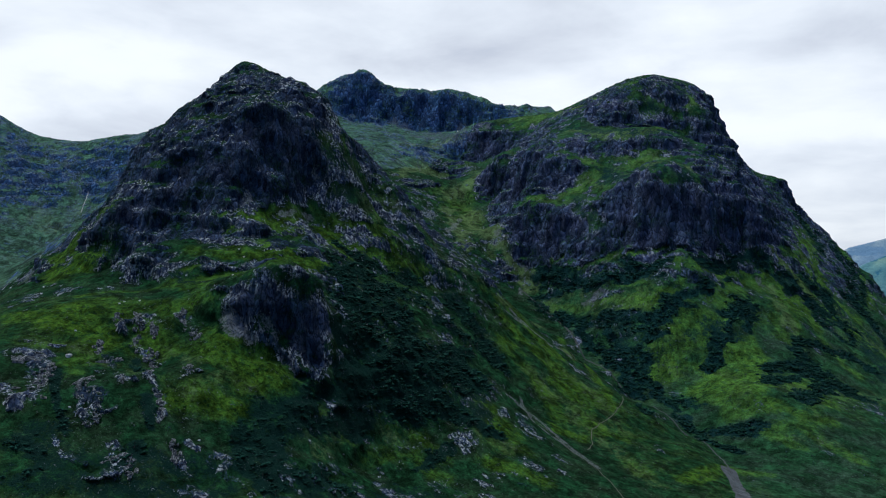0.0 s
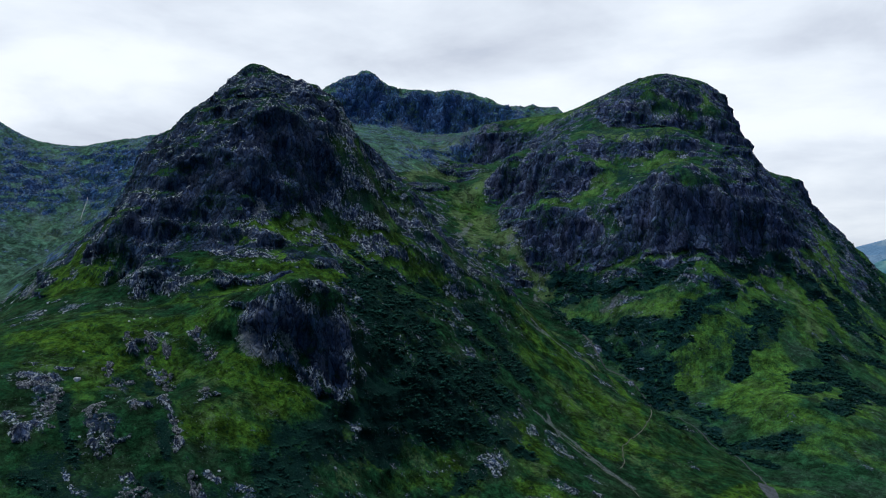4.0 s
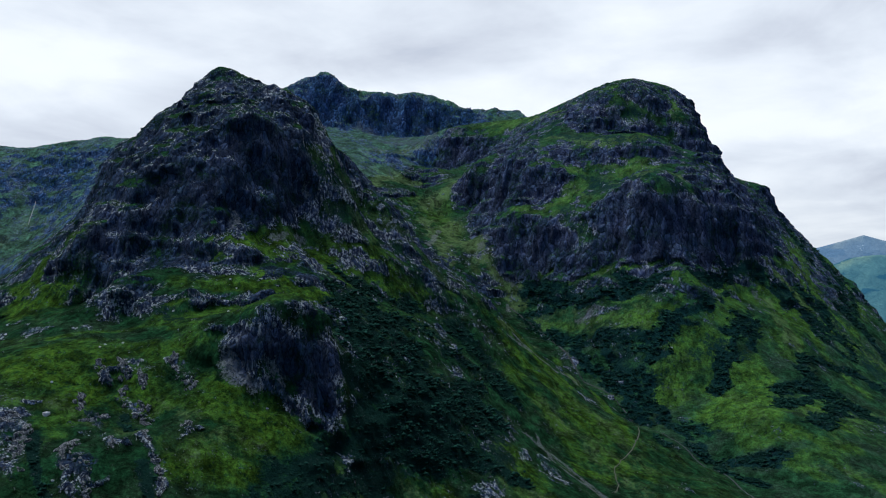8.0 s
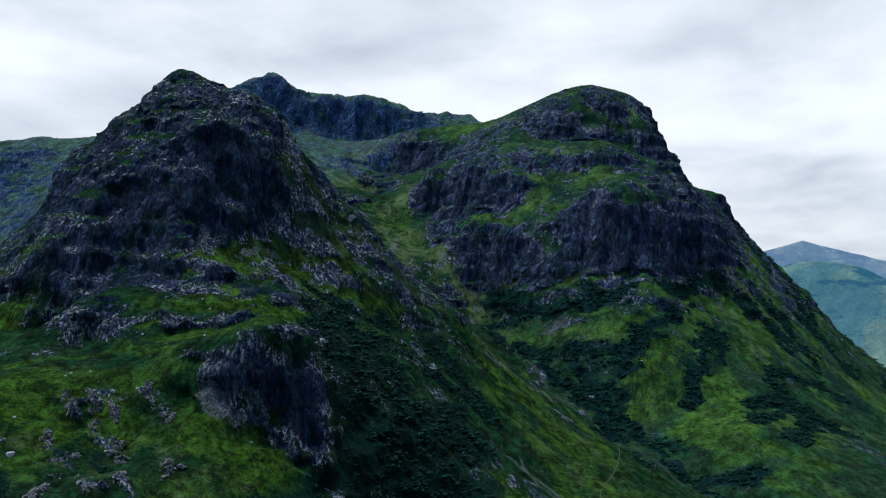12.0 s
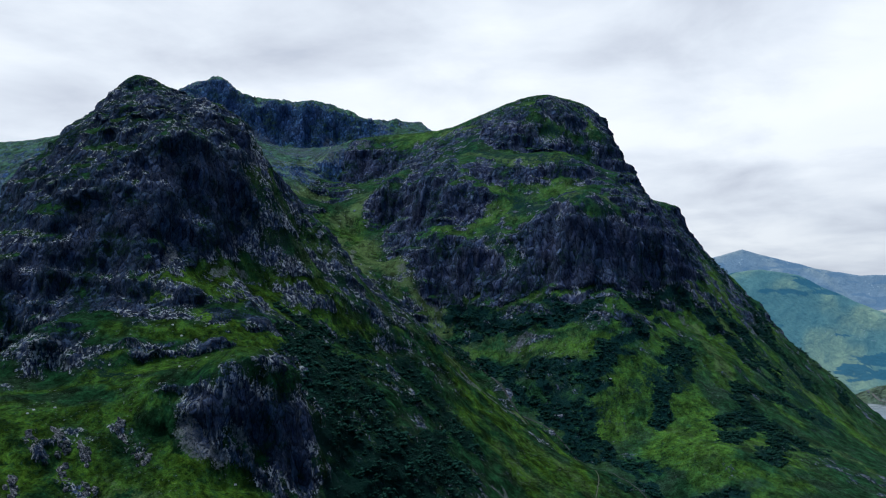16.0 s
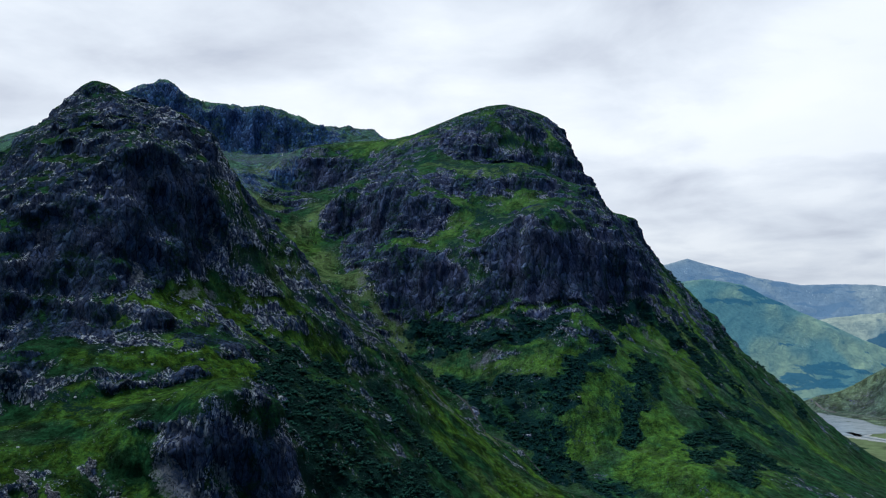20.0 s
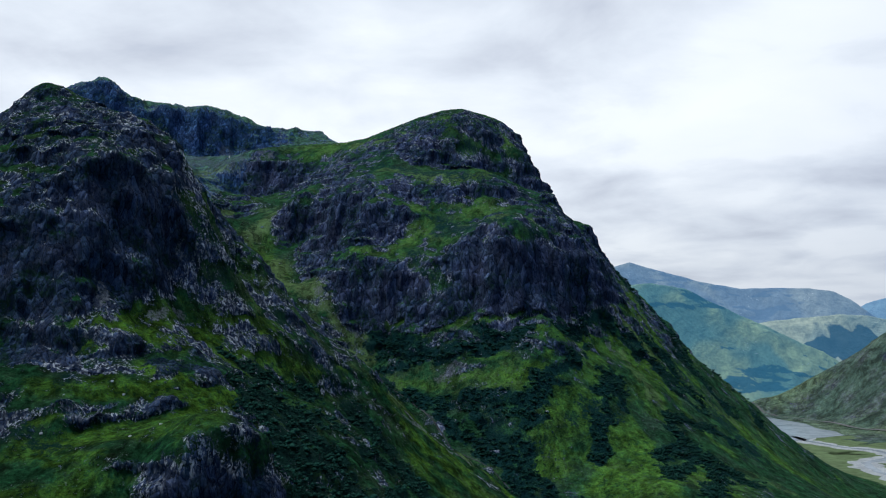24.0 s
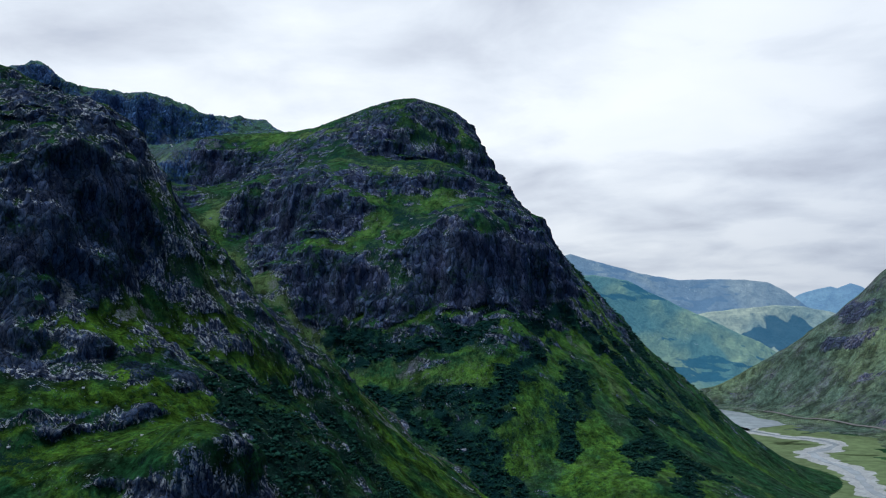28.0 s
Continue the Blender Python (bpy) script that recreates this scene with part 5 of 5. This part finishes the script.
# ---------------------------------------------------------------- water and road on the glen floor
def ribbon(line, width, lift, step=6.0, seed=0, ragged=0.0):
    """A strip along a line that lies on the ground."""
    line = np.array(line, float)
    run = np.r_[0, np.cumsum(np.linalg.norm(np.diff(line, axis=0), axis=1))]
    s = np.linspace(0, run[-1], int(run[-1] / step) + 2)
    c = np.stack([np.interp(s, run, line[:, k]) for k in range(2)], -1)
    for _ in range(6):
        c[1:-1] = (c[:-2] + 2 * c[1:-1] + c[2:]) / 4
    way = np.gradient(c, axis=0)
    side = np.stack([-way[:, 1], way[:, 0]], -1) / np.linalg.norm(way, axis=1)[:, None]
    rows = []
    for k, v in enumerate((-1, -0.33, 0.33, 1)):
        w = width / 2 * v * (1 + ragged * rough(c[:, 0], c[:, 1], 0 * s + k, 45, 3, seed=seed + k))
        rows.append(c + side * w[:, None])
    q = np.stack(rows)
    floor = np.maximum(np.where(q[..., 0] < -750, 77.4, 77.4 + 0.006 * (q[..., 0] + 750)), 0)
    p = np.concatenate([q, (np.maximum(floor, land(q[..., 0], q[..., 1]) if lift > 1 else 0) + lift)[..., None]], -1)
    return p, np.ones((3, len(c) - 1), bool)


def plain(name, colour, rough_, spec=0.3, size=3.0, vary=0.35, metal=0.0, depth=0.0):
    mat, n = material(name)
    a, b = n.noise(n.place, size, 5, 0.6), n.noise(n.place, size * 6, 4, 0.55)
    both = n.math("ADD", n.math("MULTIPLY", a, 0.6), n.math("MULTIPLY", b, 0.4))
    c = n.mix(n.span(both, 0.32, 0.68), tuple(v * (1 - vary) for v in colour), tuple(min(1, v * (1 + vary)) for v in colour))
    finish(n, c, rough_, a if depth else None, depth, spec, metal)
    return mat


# water's base colour is pale to stand in for the bright sky it reflects
WATER = plain("sky_pale_water", (0.31, 0.35, 0.40), 0.20, 0.5, 30, 0.25)
SHINGLE = plain("river_shingle", (0.31, 0.33, 0.34), 0.9, 0.2, 6, 0.3)
TARMAC = plain("road_tarmac", (0.13, 0.13, 0.13), 0.85, 0.3, 4, 0.2)
MEADOW = plain("meadow_grass", (0.105, 0.150, 0.068), 0.95, 0.1, 25, 0.35)
RIVER = ((-900, 1690), (-790, 1721), (-653, 1791), (-609, 1858), (-500, 1885), (-430, 1850), (-342, 1785), (-198, 1782), (-112, 1808), (6, 1803), (156, 1779), (263, 1785), (600, 1745), (1000, 1650))
for name, width, lift, mat, ragged, label in (("meadow", 300, 0.15, MEADOW, 0.6, "flat pale green riverside meadow"),
                                              ("river_bank", 72, 0.35, SHINGLE, 0.8, "pale shingle bank along a winding shallow river"),
                                              ("river", 20, 0.7, WATER, 0.9, "winding shallow grey river crossing the glen floor")):
    p, keep = ribbon(RIVER, width, lift, 6, 5, ragged)
    tagged(grid_mesh(name, p, keep, mat, {}), label, "river", kind="structure")
p, keep = ribbon(((-1900, 1600), (-1560, 1680), (-1480, 1770), (-1350, 1845), (-1214, 1891), (-1047, 1963), (-906, 2024), (-752, 2072), (-300, 2080), (400, 2060), (1300, 2010), (2300, 2080)), 7, 3.0, 10)
tagged(grid_mesh("road", p, keep, TARMAC, {}), "narrow grey tarmac road along the foot of the hill", "road", kind="structure")


def loch():
    """A flat sheet of water with a wandering shore."""
    a = np.linspace(0, 2 * np.pi, 160, endpoint=False)
    shore = np.array(((-780, 1700), (-876, 1761), (-952, 1845), (-1043, 1838), (-1139, 1800), (-1297, 1775), (-1430, 1710), (-1560, 1650), (-1450, 1600), (-1100, 1590), (-850, 1610), (-780, 1700)), float)
    run = np.r_[0, np.cumsum(np.linalg.norm(np.diff(shore, axis=0), axis=1))]
    s = a / (2 * np.pi) * run[-1]
    x, y = np.interp(s, run, shore[:, 0]), np.interp(s, run, shore[:, 1])
    x, y = x + rough(x, y, 0 * x, 70, 3, seed=71) * 16, y + rough(x, y, 0 * x, 70, 3, seed=73) * 10
    bm = bmesh.new()
    bm.faces.new([bm.verts.new((u, v, 78.1)) for u, v in zip(x, y)])
    me = bpy.data.meshes.new("loch")
    bm.to_mesh(me)
    me.materials.append(WATER)
    return tagged(new("water", me), "still pale loch reflecting the overcast sky", "lake", kind="structure")


loch()


# ---------------------------------------------------------------- paths, falls and the burn
def standing(x, y):
    """The height of the built ground."""
    x, y = np.asarray(x, float), np.asarray(y, float)
    burn = x > np.interp(y, BURN_Y, BURN_X)
    inside = (x > -150) & (x < 1980) & (y > 370) & (y < 1510)
    total = np.zeros(x.shape)
    for sheet_, x0, y0, step, here in ((FRONT, 150.0, 360.0, 1.8, inside & burn), (REAR, -160.0, 360.0, 2.5, inside & ~burn), (MID, -760.0, -1290.0, 6.0, ~inside)):
        u, v = np.clip((x - x0) / step, 0, sheet_.shape[1] - 1.01), np.clip((y - y0) / step, 0, sheet_.shape[0] - 1.01)
        i, j = u.astype(int), v.astype(int)
        fu, fv = u - i, v - j
        z = sheet_[..., 2]
        h = (z[j, i] * (1 - fu) + z[j, i + 1] * fu) * (1 - fv) + (z[j + 1, i] * (1 - fu) + z[j + 1, i + 1] * fu) * fv
        total = np.where(here, h, total)
    return total


def trail(name, line, width, mat, label, category, step=2.0, lift=0.35, ragged=0.35, wander=1.5, kind=""):
    """A narrow strip laid over the slopes."""
    p, keep = ribbon(line, width, 0.0, step, 3, ragged)
    x, y = p[..., 0], p[..., 1]
    x, y = x + rough(x, y, 0 * x, 12, 2, seed=81) * wander, y + rough(x, y, 0 * x, 12, 2, seed=83) * wander
    p = np.stack([x, y, standing(x, y) + lift], -1)
    return tagged(grid_mesh(name, p, keep, mat, {}), label, category, kind=kind)


GRIT = plain("worn_grit", (0.12, 0.13, 0.10), 0.95, 0.1, 2, 0.3)
DARK_STONE = plain("dark_burn_stones", (0.020, 0.028, 0.034), 0.6, 0.3, 2.5, 0.8)
WET_STONE = plain("wet_stones", (0.050, 0.060, 0.068), 0.8, 0.2, 1.6, 0.9)
FOAM = plain("white_water", (0.34, 0.36, 0.38), 0.5, 0.3, 1.5, 0.25)
trail("footpath", ((982, 1052), (999, 1067), (1019, 1127), (1057, 1162), (1093, 1179), (1127, 1184), (1176, 1188), (1226, 1189), (1254, 1198), (1267, 1206), (1292, 1209)), 0.8, GRIT, "narrow trodden stony footpath winding up the grass slope", "footpath")
trail("footpath", ((1287, 1124), (1297, 1148), (1310, 1179), (1330, 1205), (1335, 1222), (1349, 1246), (1379, 1273), (1400, 1290), (1450, 1330)), 0.9, GRIT, "pale stony footpath down the lower grass slope", "footpath")
trail("waterfall", ((481, -668), (501, -651), (533, -623), (566, -591)), 1.4, FOAM, "thin white waterfall down a dark corrie wall", "waterfall", 4, 0.8)
trail("waterfall", ((1616, 1046), (1622, 1050), (1632, 1056)), 2.5, FOAM, "small white waterfall at the foot of the dark crag", "waterfall", 1.5, 0.5)
trail("waterfall", ((-191, 192), (-130, 220), (-74, 248), (-2, 281)), 1.6, FOAM, "thin pale stream falling over the corrie scree", "waterfall", 4, 0.8)
trail("stream", ((655, 810), (690, 855), (720, 900), (765, 955), (810, 1010), (850, 1060), (905, 1125), (955, 1185), (1000, 1235)), 2, DARK_STONE, "rocky burn with pale boulders in a green gully", "stream", 3, 0.5, 0.6)
trail("stream", ((1000, 1235), (1045, 1272), (1090, 1305), (1160, 1335)), 2.5, DARK_STONE, "narrow dark burn between steep banks", "stream", 3, 0.4, 0.6)
trail("stream", ((1158, 1334), (1190, 1345), (1230, 1362), (1275, 1381), (1320, 1400), (1400, 1452), (1495, 1512)), 19, WET_STONE, "wide pale shingle bed of the burn below the gully", "stream", 3, 0.5, 0.6)


# ---------------------------------------------------------------- rocks
BOULDER = hillside("weathered_rock", *TURF, (0.07, 0.07, 0.08), (0.22, 0.22, 0.24), (0.48, 0.48, 0.5), scale=0.6)
PALE = plain("pale_boulder", (0.46, 0.48, 0.50), 0.9, 0.2, 1.2, 0.35, depth=0.3)


def rock_mesh(name, seed, tall, mat, rings=26, sides=40):
    """A craggy dome of unit radius with a skirt that goes into the ground."""
    a, v = np.meshgrid(np.linspace(0, 2 * np.pi, sides + 1), np.linspace(0, 1, rings))
    r, h = np.sin(v * np.pi / 2) ** 0.6, np.cos(v * np.pi / 2) ** 0.7 * tall
    h = np.where(v > 0.93, -0.5, h)
    x, y = np.cos(a) * r, np.sin(a) * r
    k = rough(x, y, h, 0.45, 4, 0.65, seed=seed, ridged=True) * 0.30 + np.round(rough(x, y, h, 0.7, 2, seed=seed + 3) * 3) / 3 * 0.32
    x, y, h = x * (1 + k), y * (1 + k), h + np.where(v < 0.93, k * tall * 0.8, 0)
    p = np.stack([x, y, h], -1)
    p[:, -1] = p[:, 0]
    p[0] = p[0].mean(0)
    ob = grid_mesh(name, p[::-1], np.ones((rings - 1, sides), bool), mat, {"bare": 0.35 + 0.5 * smooth(v, 0.2, 0.6), "bush": 0 * x, "scree": 0 * x, "lush": 0 * x})
    return ob


def stand(ob, x, y, wide, sunk=0.15, turn=0.0, lean=(1.0, 1.0, 1.0)):
    z = float(standing(x, y))
    return Matrix.Translation((x, y, z - sunk * wide)) @ Euler((0, 0, turn)).to_matrix().to_4x4() @ Matrix.Diagonal((wide * lean[0], wide * lean[1], wide * lean[2], 1))


def outcrop(seed, wide, x, y):
    """Half-buried broken slabs in a row down the slope, each a part of the outcrop."""
    rnd = random.Random(seed)
    thing = new("rock_outcrop")
    thing.matrix_world = Matrix.Translation((x, y, float(standing(x, y))))
    way = Vector((0.62, 0.78, 0)) if rnd.random() < 0.7 else Vector((0.9, -0.4, 0))
    side = Vector((-way.y, way.x, 0))
    for k in range(15):
        at = way * (k / 7 - 1 + rnd.uniform(-0.12, 0.12)) * wide + side * rnd.gauss(0, 0.20) * wide
        size = rnd.uniform(0.18, 0.40) * wide
        at.z = float(standing(x + at.x, y + at.y) - standing(x, y)) - 0.30 * size
        turn = Euler((rnd.uniform(-0.3, 0.3), rnd.uniform(-0.3, 0.3), math.atan2(way.y, way.x) + rnd.uniform(-0.5, 0.5))).to_matrix()
        bm = bmesh.new()
        made = []
        for _ in range(34):
            v = Vector((rnd.uniform(-1, 1), rnd.uniform(-1, 1), rnd.uniform(-1, 1)))
            v = v / max(abs(c) for c in v)
            v = Vector((v.x * rnd.uniform(0.8, 1.15), v.y * 0.6 * rnd.uniform(0.7, 1), v.z * rnd.uniform(0.5, 0.75)))
            made.append(bm.verts.new(turn @ (v * size)))
        hull = bmesh.ops.convex_hull(bm, input=made)
        bmesh.ops.delete(bm, geom=[v for v in set(hull["geom_interior"] + hull["geom_unused"]) if isinstance(v, bmesh.types.BMVert)], context="VERTS")
        me = bpy.data.meshes.new("slab")
        bm.to_mesh(me)
        bm.free()
        me.materials.append(CRAG_STONE)
        slab = new("slab", me)
        slab.parent = thing
        slab.matrix_parent_inverse = Matrix.Identity(4)
        slab.location = at
    return thing


def slab_stone():
    """Grey weathered rock, cracked, with pale patches painted for its lit tops and moss in its hollows."""
    mat, n = material("weathered_slab")
    p = n.place
    a, b, c = n.noise(p, 1.4, 5, 0.75, 0.4), n.noise(p, 5, 4, 0.6), n.noise(p, 0.5, 3, 0.7)
    stone = n.mix(n.span(a, 0.40, 0.60), (0.045, 0.052, 0.066), (0.190, 0.200, 0.220))
    stone = n.mix(n.span(n.math("ADD", n.math("MULTIPLY", a, 0.6), n.math("MULTIPLY", c, 0.4)), 0.50, 0.57, 0.0, 0.9), stone, (0.54, 0.56, 0.57))
    stone = n.mix(n.span(b, 0.56, 0.62, 0.0, 0.9), stone, (0.012, 0.050, 0.018))
    cut = n.noise(p, 1.1, 4, 0.7, 1.2, (1, 1, 0.4))
    stone = n.mix(n.span(n.math("ABSOLUTE", n.math("SUBTRACT", cut, 0.5)), 0.03, 0.0), stone, (0.006, 0.010, 0.014))
    finish(n, stone, 0.95, n.math("ADD", a, n.math("MULTIPLY", cut, 1.5)), 0.9, 0.03)
    return mat


CRAG_STONE = slab_stone()
TRIM = random.Random(4)
for x, y, wide, tall in ((1801, 907, 9, 0.9), (1807, 937, 10, 1.0), (1827, 951, 9, 0.9), (1844, 946, 7, 0.9), (1798, 972, 11, 0.9), (1806, 1000, 10, 0.8), (1742, 924, 6, 0.9), (1748, 946, 7, 0.8),
                         (1767, 983, 6, 0.9), (1712, 938, 7, 0.7), (1712, 960, 8, 0.8), (1752, 1001, 6, 0.9), (1762, 1023, 6, 0.8), (1773, 1038, 5, 0.8), (1714, 1009, 6, 0.6), (1705, 905, 7, 0.7),
                         (1691, 917, 8, 0.7), (1689, 935, 7, 0.8), (1660, 944, 7, 0.9), (1665, 965, 7, 0.9), (1826, 1052, 7, 0.8), (1827, 1065, 6, 0.8), (1787, 1070, 7, 0.8)):
    ob = outcrop(int(x * 7 + y), wide * 1.4, x, y)
    tagged(ob, "grey weathered rock outcrop standing out of the grass slope", "rock outcrop", "outcrops on the lower slope")
ob = rock_mesh("boulder", 5.5, 0.9, PALE, 12, 16)
ob.matrix_world = stand(ob, 1772, 921, 2.4, 0.25)
tagged(ob, "large pale boulder lying alone on the grass", "boulder")
stone = rock_mesh("boulder", 8.5, 0.8, PALE, 9, 12)
stone.matrix_world = stand(stone, 771, 1137, 2.2, 0.1)
tagged(stone, "pale boulder lying on the green hillside", "boulder", "loose boulders")
for _ in range(26):
    x, y = TRIM.uniform(1520, 1850), TRIM.uniform(860, 1080)
    copy_thing(stone, stand(stone, x, y, TRIM.uniform(0.5, 1.1), 0.15, TRIM.uniform(0, 6.3), (1, TRIM.uniform(0.6, 1), TRIM.uniform(0.6, 1)))).scale = (1, 1, 1)


# ---------------------------------------------------------------- trees and scrub
LEAF = plain("dark_leaves", (0.011, 0.042, 0.031), 0.9, 0.03, 9.0, 0.5)
BARK = plain("grey_bark", (0.10, 0.09, 0.08), 0.9, 0.1, 0.2, 0.4)


def clump(bm, at, size, rnd):
    """A few-sided tuft of leaves."""
    top, low = bm.verts.new(at + Vector((0, 0, size * 0.7))), bm.verts.new(at - Vector((0, 0, size * 0.5)))
    turn = rnd.uniform(0, 1.5)
    ring = []
    for k in range(4):
        a = turn + k * math.pi / 2 + rnd.uniform(-0.3, 0.3)
        ring.append(bm.verts.new(at + Vector((math.cos(a), math.sin(a), rnd.uniform(-0.25, 0.25))) * size * rnd.uniform(0.7, 1.15)))
    for k in range(4):
        bm.faces.new((ring[k], ring[(k + 1) % 4], top))
        bm.faces.new((ring[(k + 1) % 4], ring[k], low))


def limb(bm, a, b, ra, rb, sides=5):
    axis = (b - a).normalized()
    u = axis.orthogonal().normalized()
    v = axis.cross(u)
    rings = [[bm.verts.new(p + (u * math.cos(t) + v * math.sin(t)) * r) for t in (2 * math.pi * k / sides for k in range(sides))] for p, r in ((a, ra), (b, rb))]
    for k in range(sides):
        bm.faces.new((rings[0][k], rings[0][(k + 1) % sides], rings[1][(k + 1) % sides], rings[1][k]))


def part(name, bm, mat, parent, label=""):
    me = bpy.data.meshes.new(name)
    bm.to_mesh(me)
    bm.free()
    me.materials.append(mat)
    ob = new(name, me)
    ob.parent = parent
    return tagged(ob, label)


def make_tree(seed):
    """A wind-shaped hillside tree, six metres high."""
    rnd = random.Random(seed)
    tree = new("tree")
    bm = bmesh.new()
    bend = Vector((rnd.uniform(-0.5, 0.5), rnd.uniform(-0.5, 0.5), 2.2))
    limb(bm, Vector((0, 0, -0.8)), bend, 0.22, 0.14, 6)
    tip = bend + Vector((rnd.uniform(-0.5, 0.5), rnd.uniform(-0.5, 0.5), 2.0))
    limb(bm, bend, tip, 0.14, 0.05)
    ends = [tip]
    for k in range(6):
        a = k * 1.05 + rnd.uniform(-0.4, 0.4)
        end = bend.lerp(tip, rnd.uniform(0, 0.8)) + Vector((math.cos(a) * rnd.uniform(0.8, 1.9), math.sin(a) * rnd.uniform(0.8, 1.9), rnd.uniform(0.2, 1.4)))
        limb(bm, bend.lerp(tip, 0.2 + 0.1 * k), end, 0.07, 0.02, 4)
        ends.append(end)
    part("trunk", bm, BARK, tree, "grey forked trunk")
    bm = bmesh.new()
    for k in range(80):
        at = rnd.choice(ends) + Vector((rnd.gauss(0, 0.55), rnd.gauss(0, 0.55), rnd.gauss(0.1, 0.5)))
        clump(bm, at, rnd.uniform(0.25, 0.6), rnd)
    part("crown", bm, LEAF, tree, "dense dark green leaves")
    return tagged(tree, "small dark green tree rooted on the steep slope", "tree", "trees scattered over the slopes")


def planting(sheet_, values, count, seed, least=0.35):
    """Places on a slope where scrub grows."""
    rnd = np.random.default_rng(seed)
    bush = values["scrub"].ravel()
    chosen = rnd.choice(len(bush), count, replace=False, p=np.where(bush > least, bush, 0) / np.where(bush > least, bush, 0).sum())
    return sheet_.reshape(-1, 3)[chosen]


TREES = [make_tree(k) for k in range(5)]
spots = np.concatenate([planting(FRONT, FRONT_COVER, 110, 1), planting(REAR, REAR_COVER, 190, 2)])
for k, (x, y, z) in enumerate(spots):
    size = TRIM.uniform(0.6, 1.35)
    m = Matrix.Translation((x, y, z)) @ Euler((0, 0, TRIM.uniform(0, 6.3))).to_matrix().to_4x4()
    if k < 5:
        TREES[k].matrix_world = m
        TREES[k].scale = (size, size, size)
    else:
        tree = copy_thing(TREES[k % 5], m)
        tree.scale = (size, size, size * TRIM.uniform(0.8, 1.1))


def scrub(sheet_, values, count, seed, most):
    """Low bushes past counting, each a handful of few-sided tufts."""
    rnd = np.random.default_rng(seed)
    at = np.repeat(planting(sheet_, values, count, seed, 0.22), 5, axis=0)
    big = np.repeat(rnd.uniform(0.35, 1.0, count) ** 2 * most, 5)[:, None]
    at = at + np.concatenate([rnd.normal(0, 0.6, (len(at), 2)), rnd.uniform(0.1, 0.7, (len(at), 1))], 1) * big
    size = big * rnd.uniform(0.4, 0.8, big.shape)
    a = rnd.uniform(0, 1.5, (len(at), 1)) + np.arange(4) * np.pi / 2 + rnd.uniform(-0.3, 0.3, (len(at), 4))
    ring = np.stack([np.cos(a), np.sin(a), rnd.uniform(-0.25, 0.25, a.shape)], -1) * (size * rnd.uniform(0.7, 1.15, a.shape))[..., None]
    tips = np.zeros((len(at), 2, 3))
    tips[:, 0, 2], tips[:, 1, 2] = size[:, 0] * 0.7, size[:, 0] * -0.5
    verts = (np.concatenate([ring, tips], 1) + at[:, None]).reshape(-1, 3)
    tuft = np.array([(k, (k + 1) % 4, 4) for k in range(4)] + [((k + 1) % 4, k, 5) for k in range(4)])
    faces = (tuft[None] + 6 * np.arange(len(at))[:, None, None]).reshape(-1, 3)
    me = bpy.data.meshes.new("scrub")
    me.from_pydata(verts.tolist(), [], faces.tolist())
    me.polygons.foreach_set("use_smooth", np.ones(len(faces), bool))
    me.materials.append(LEAF)
    return tagged(new("scrub", me), "dense dark green scrub and bushes on the slopes", "scrub", kind="stuff")


scrub(FRONT, FRONT_COVER, 5000, 11, 3.2)
scrub(REAR, REAR_COVER, 3600, 12, 5.0)
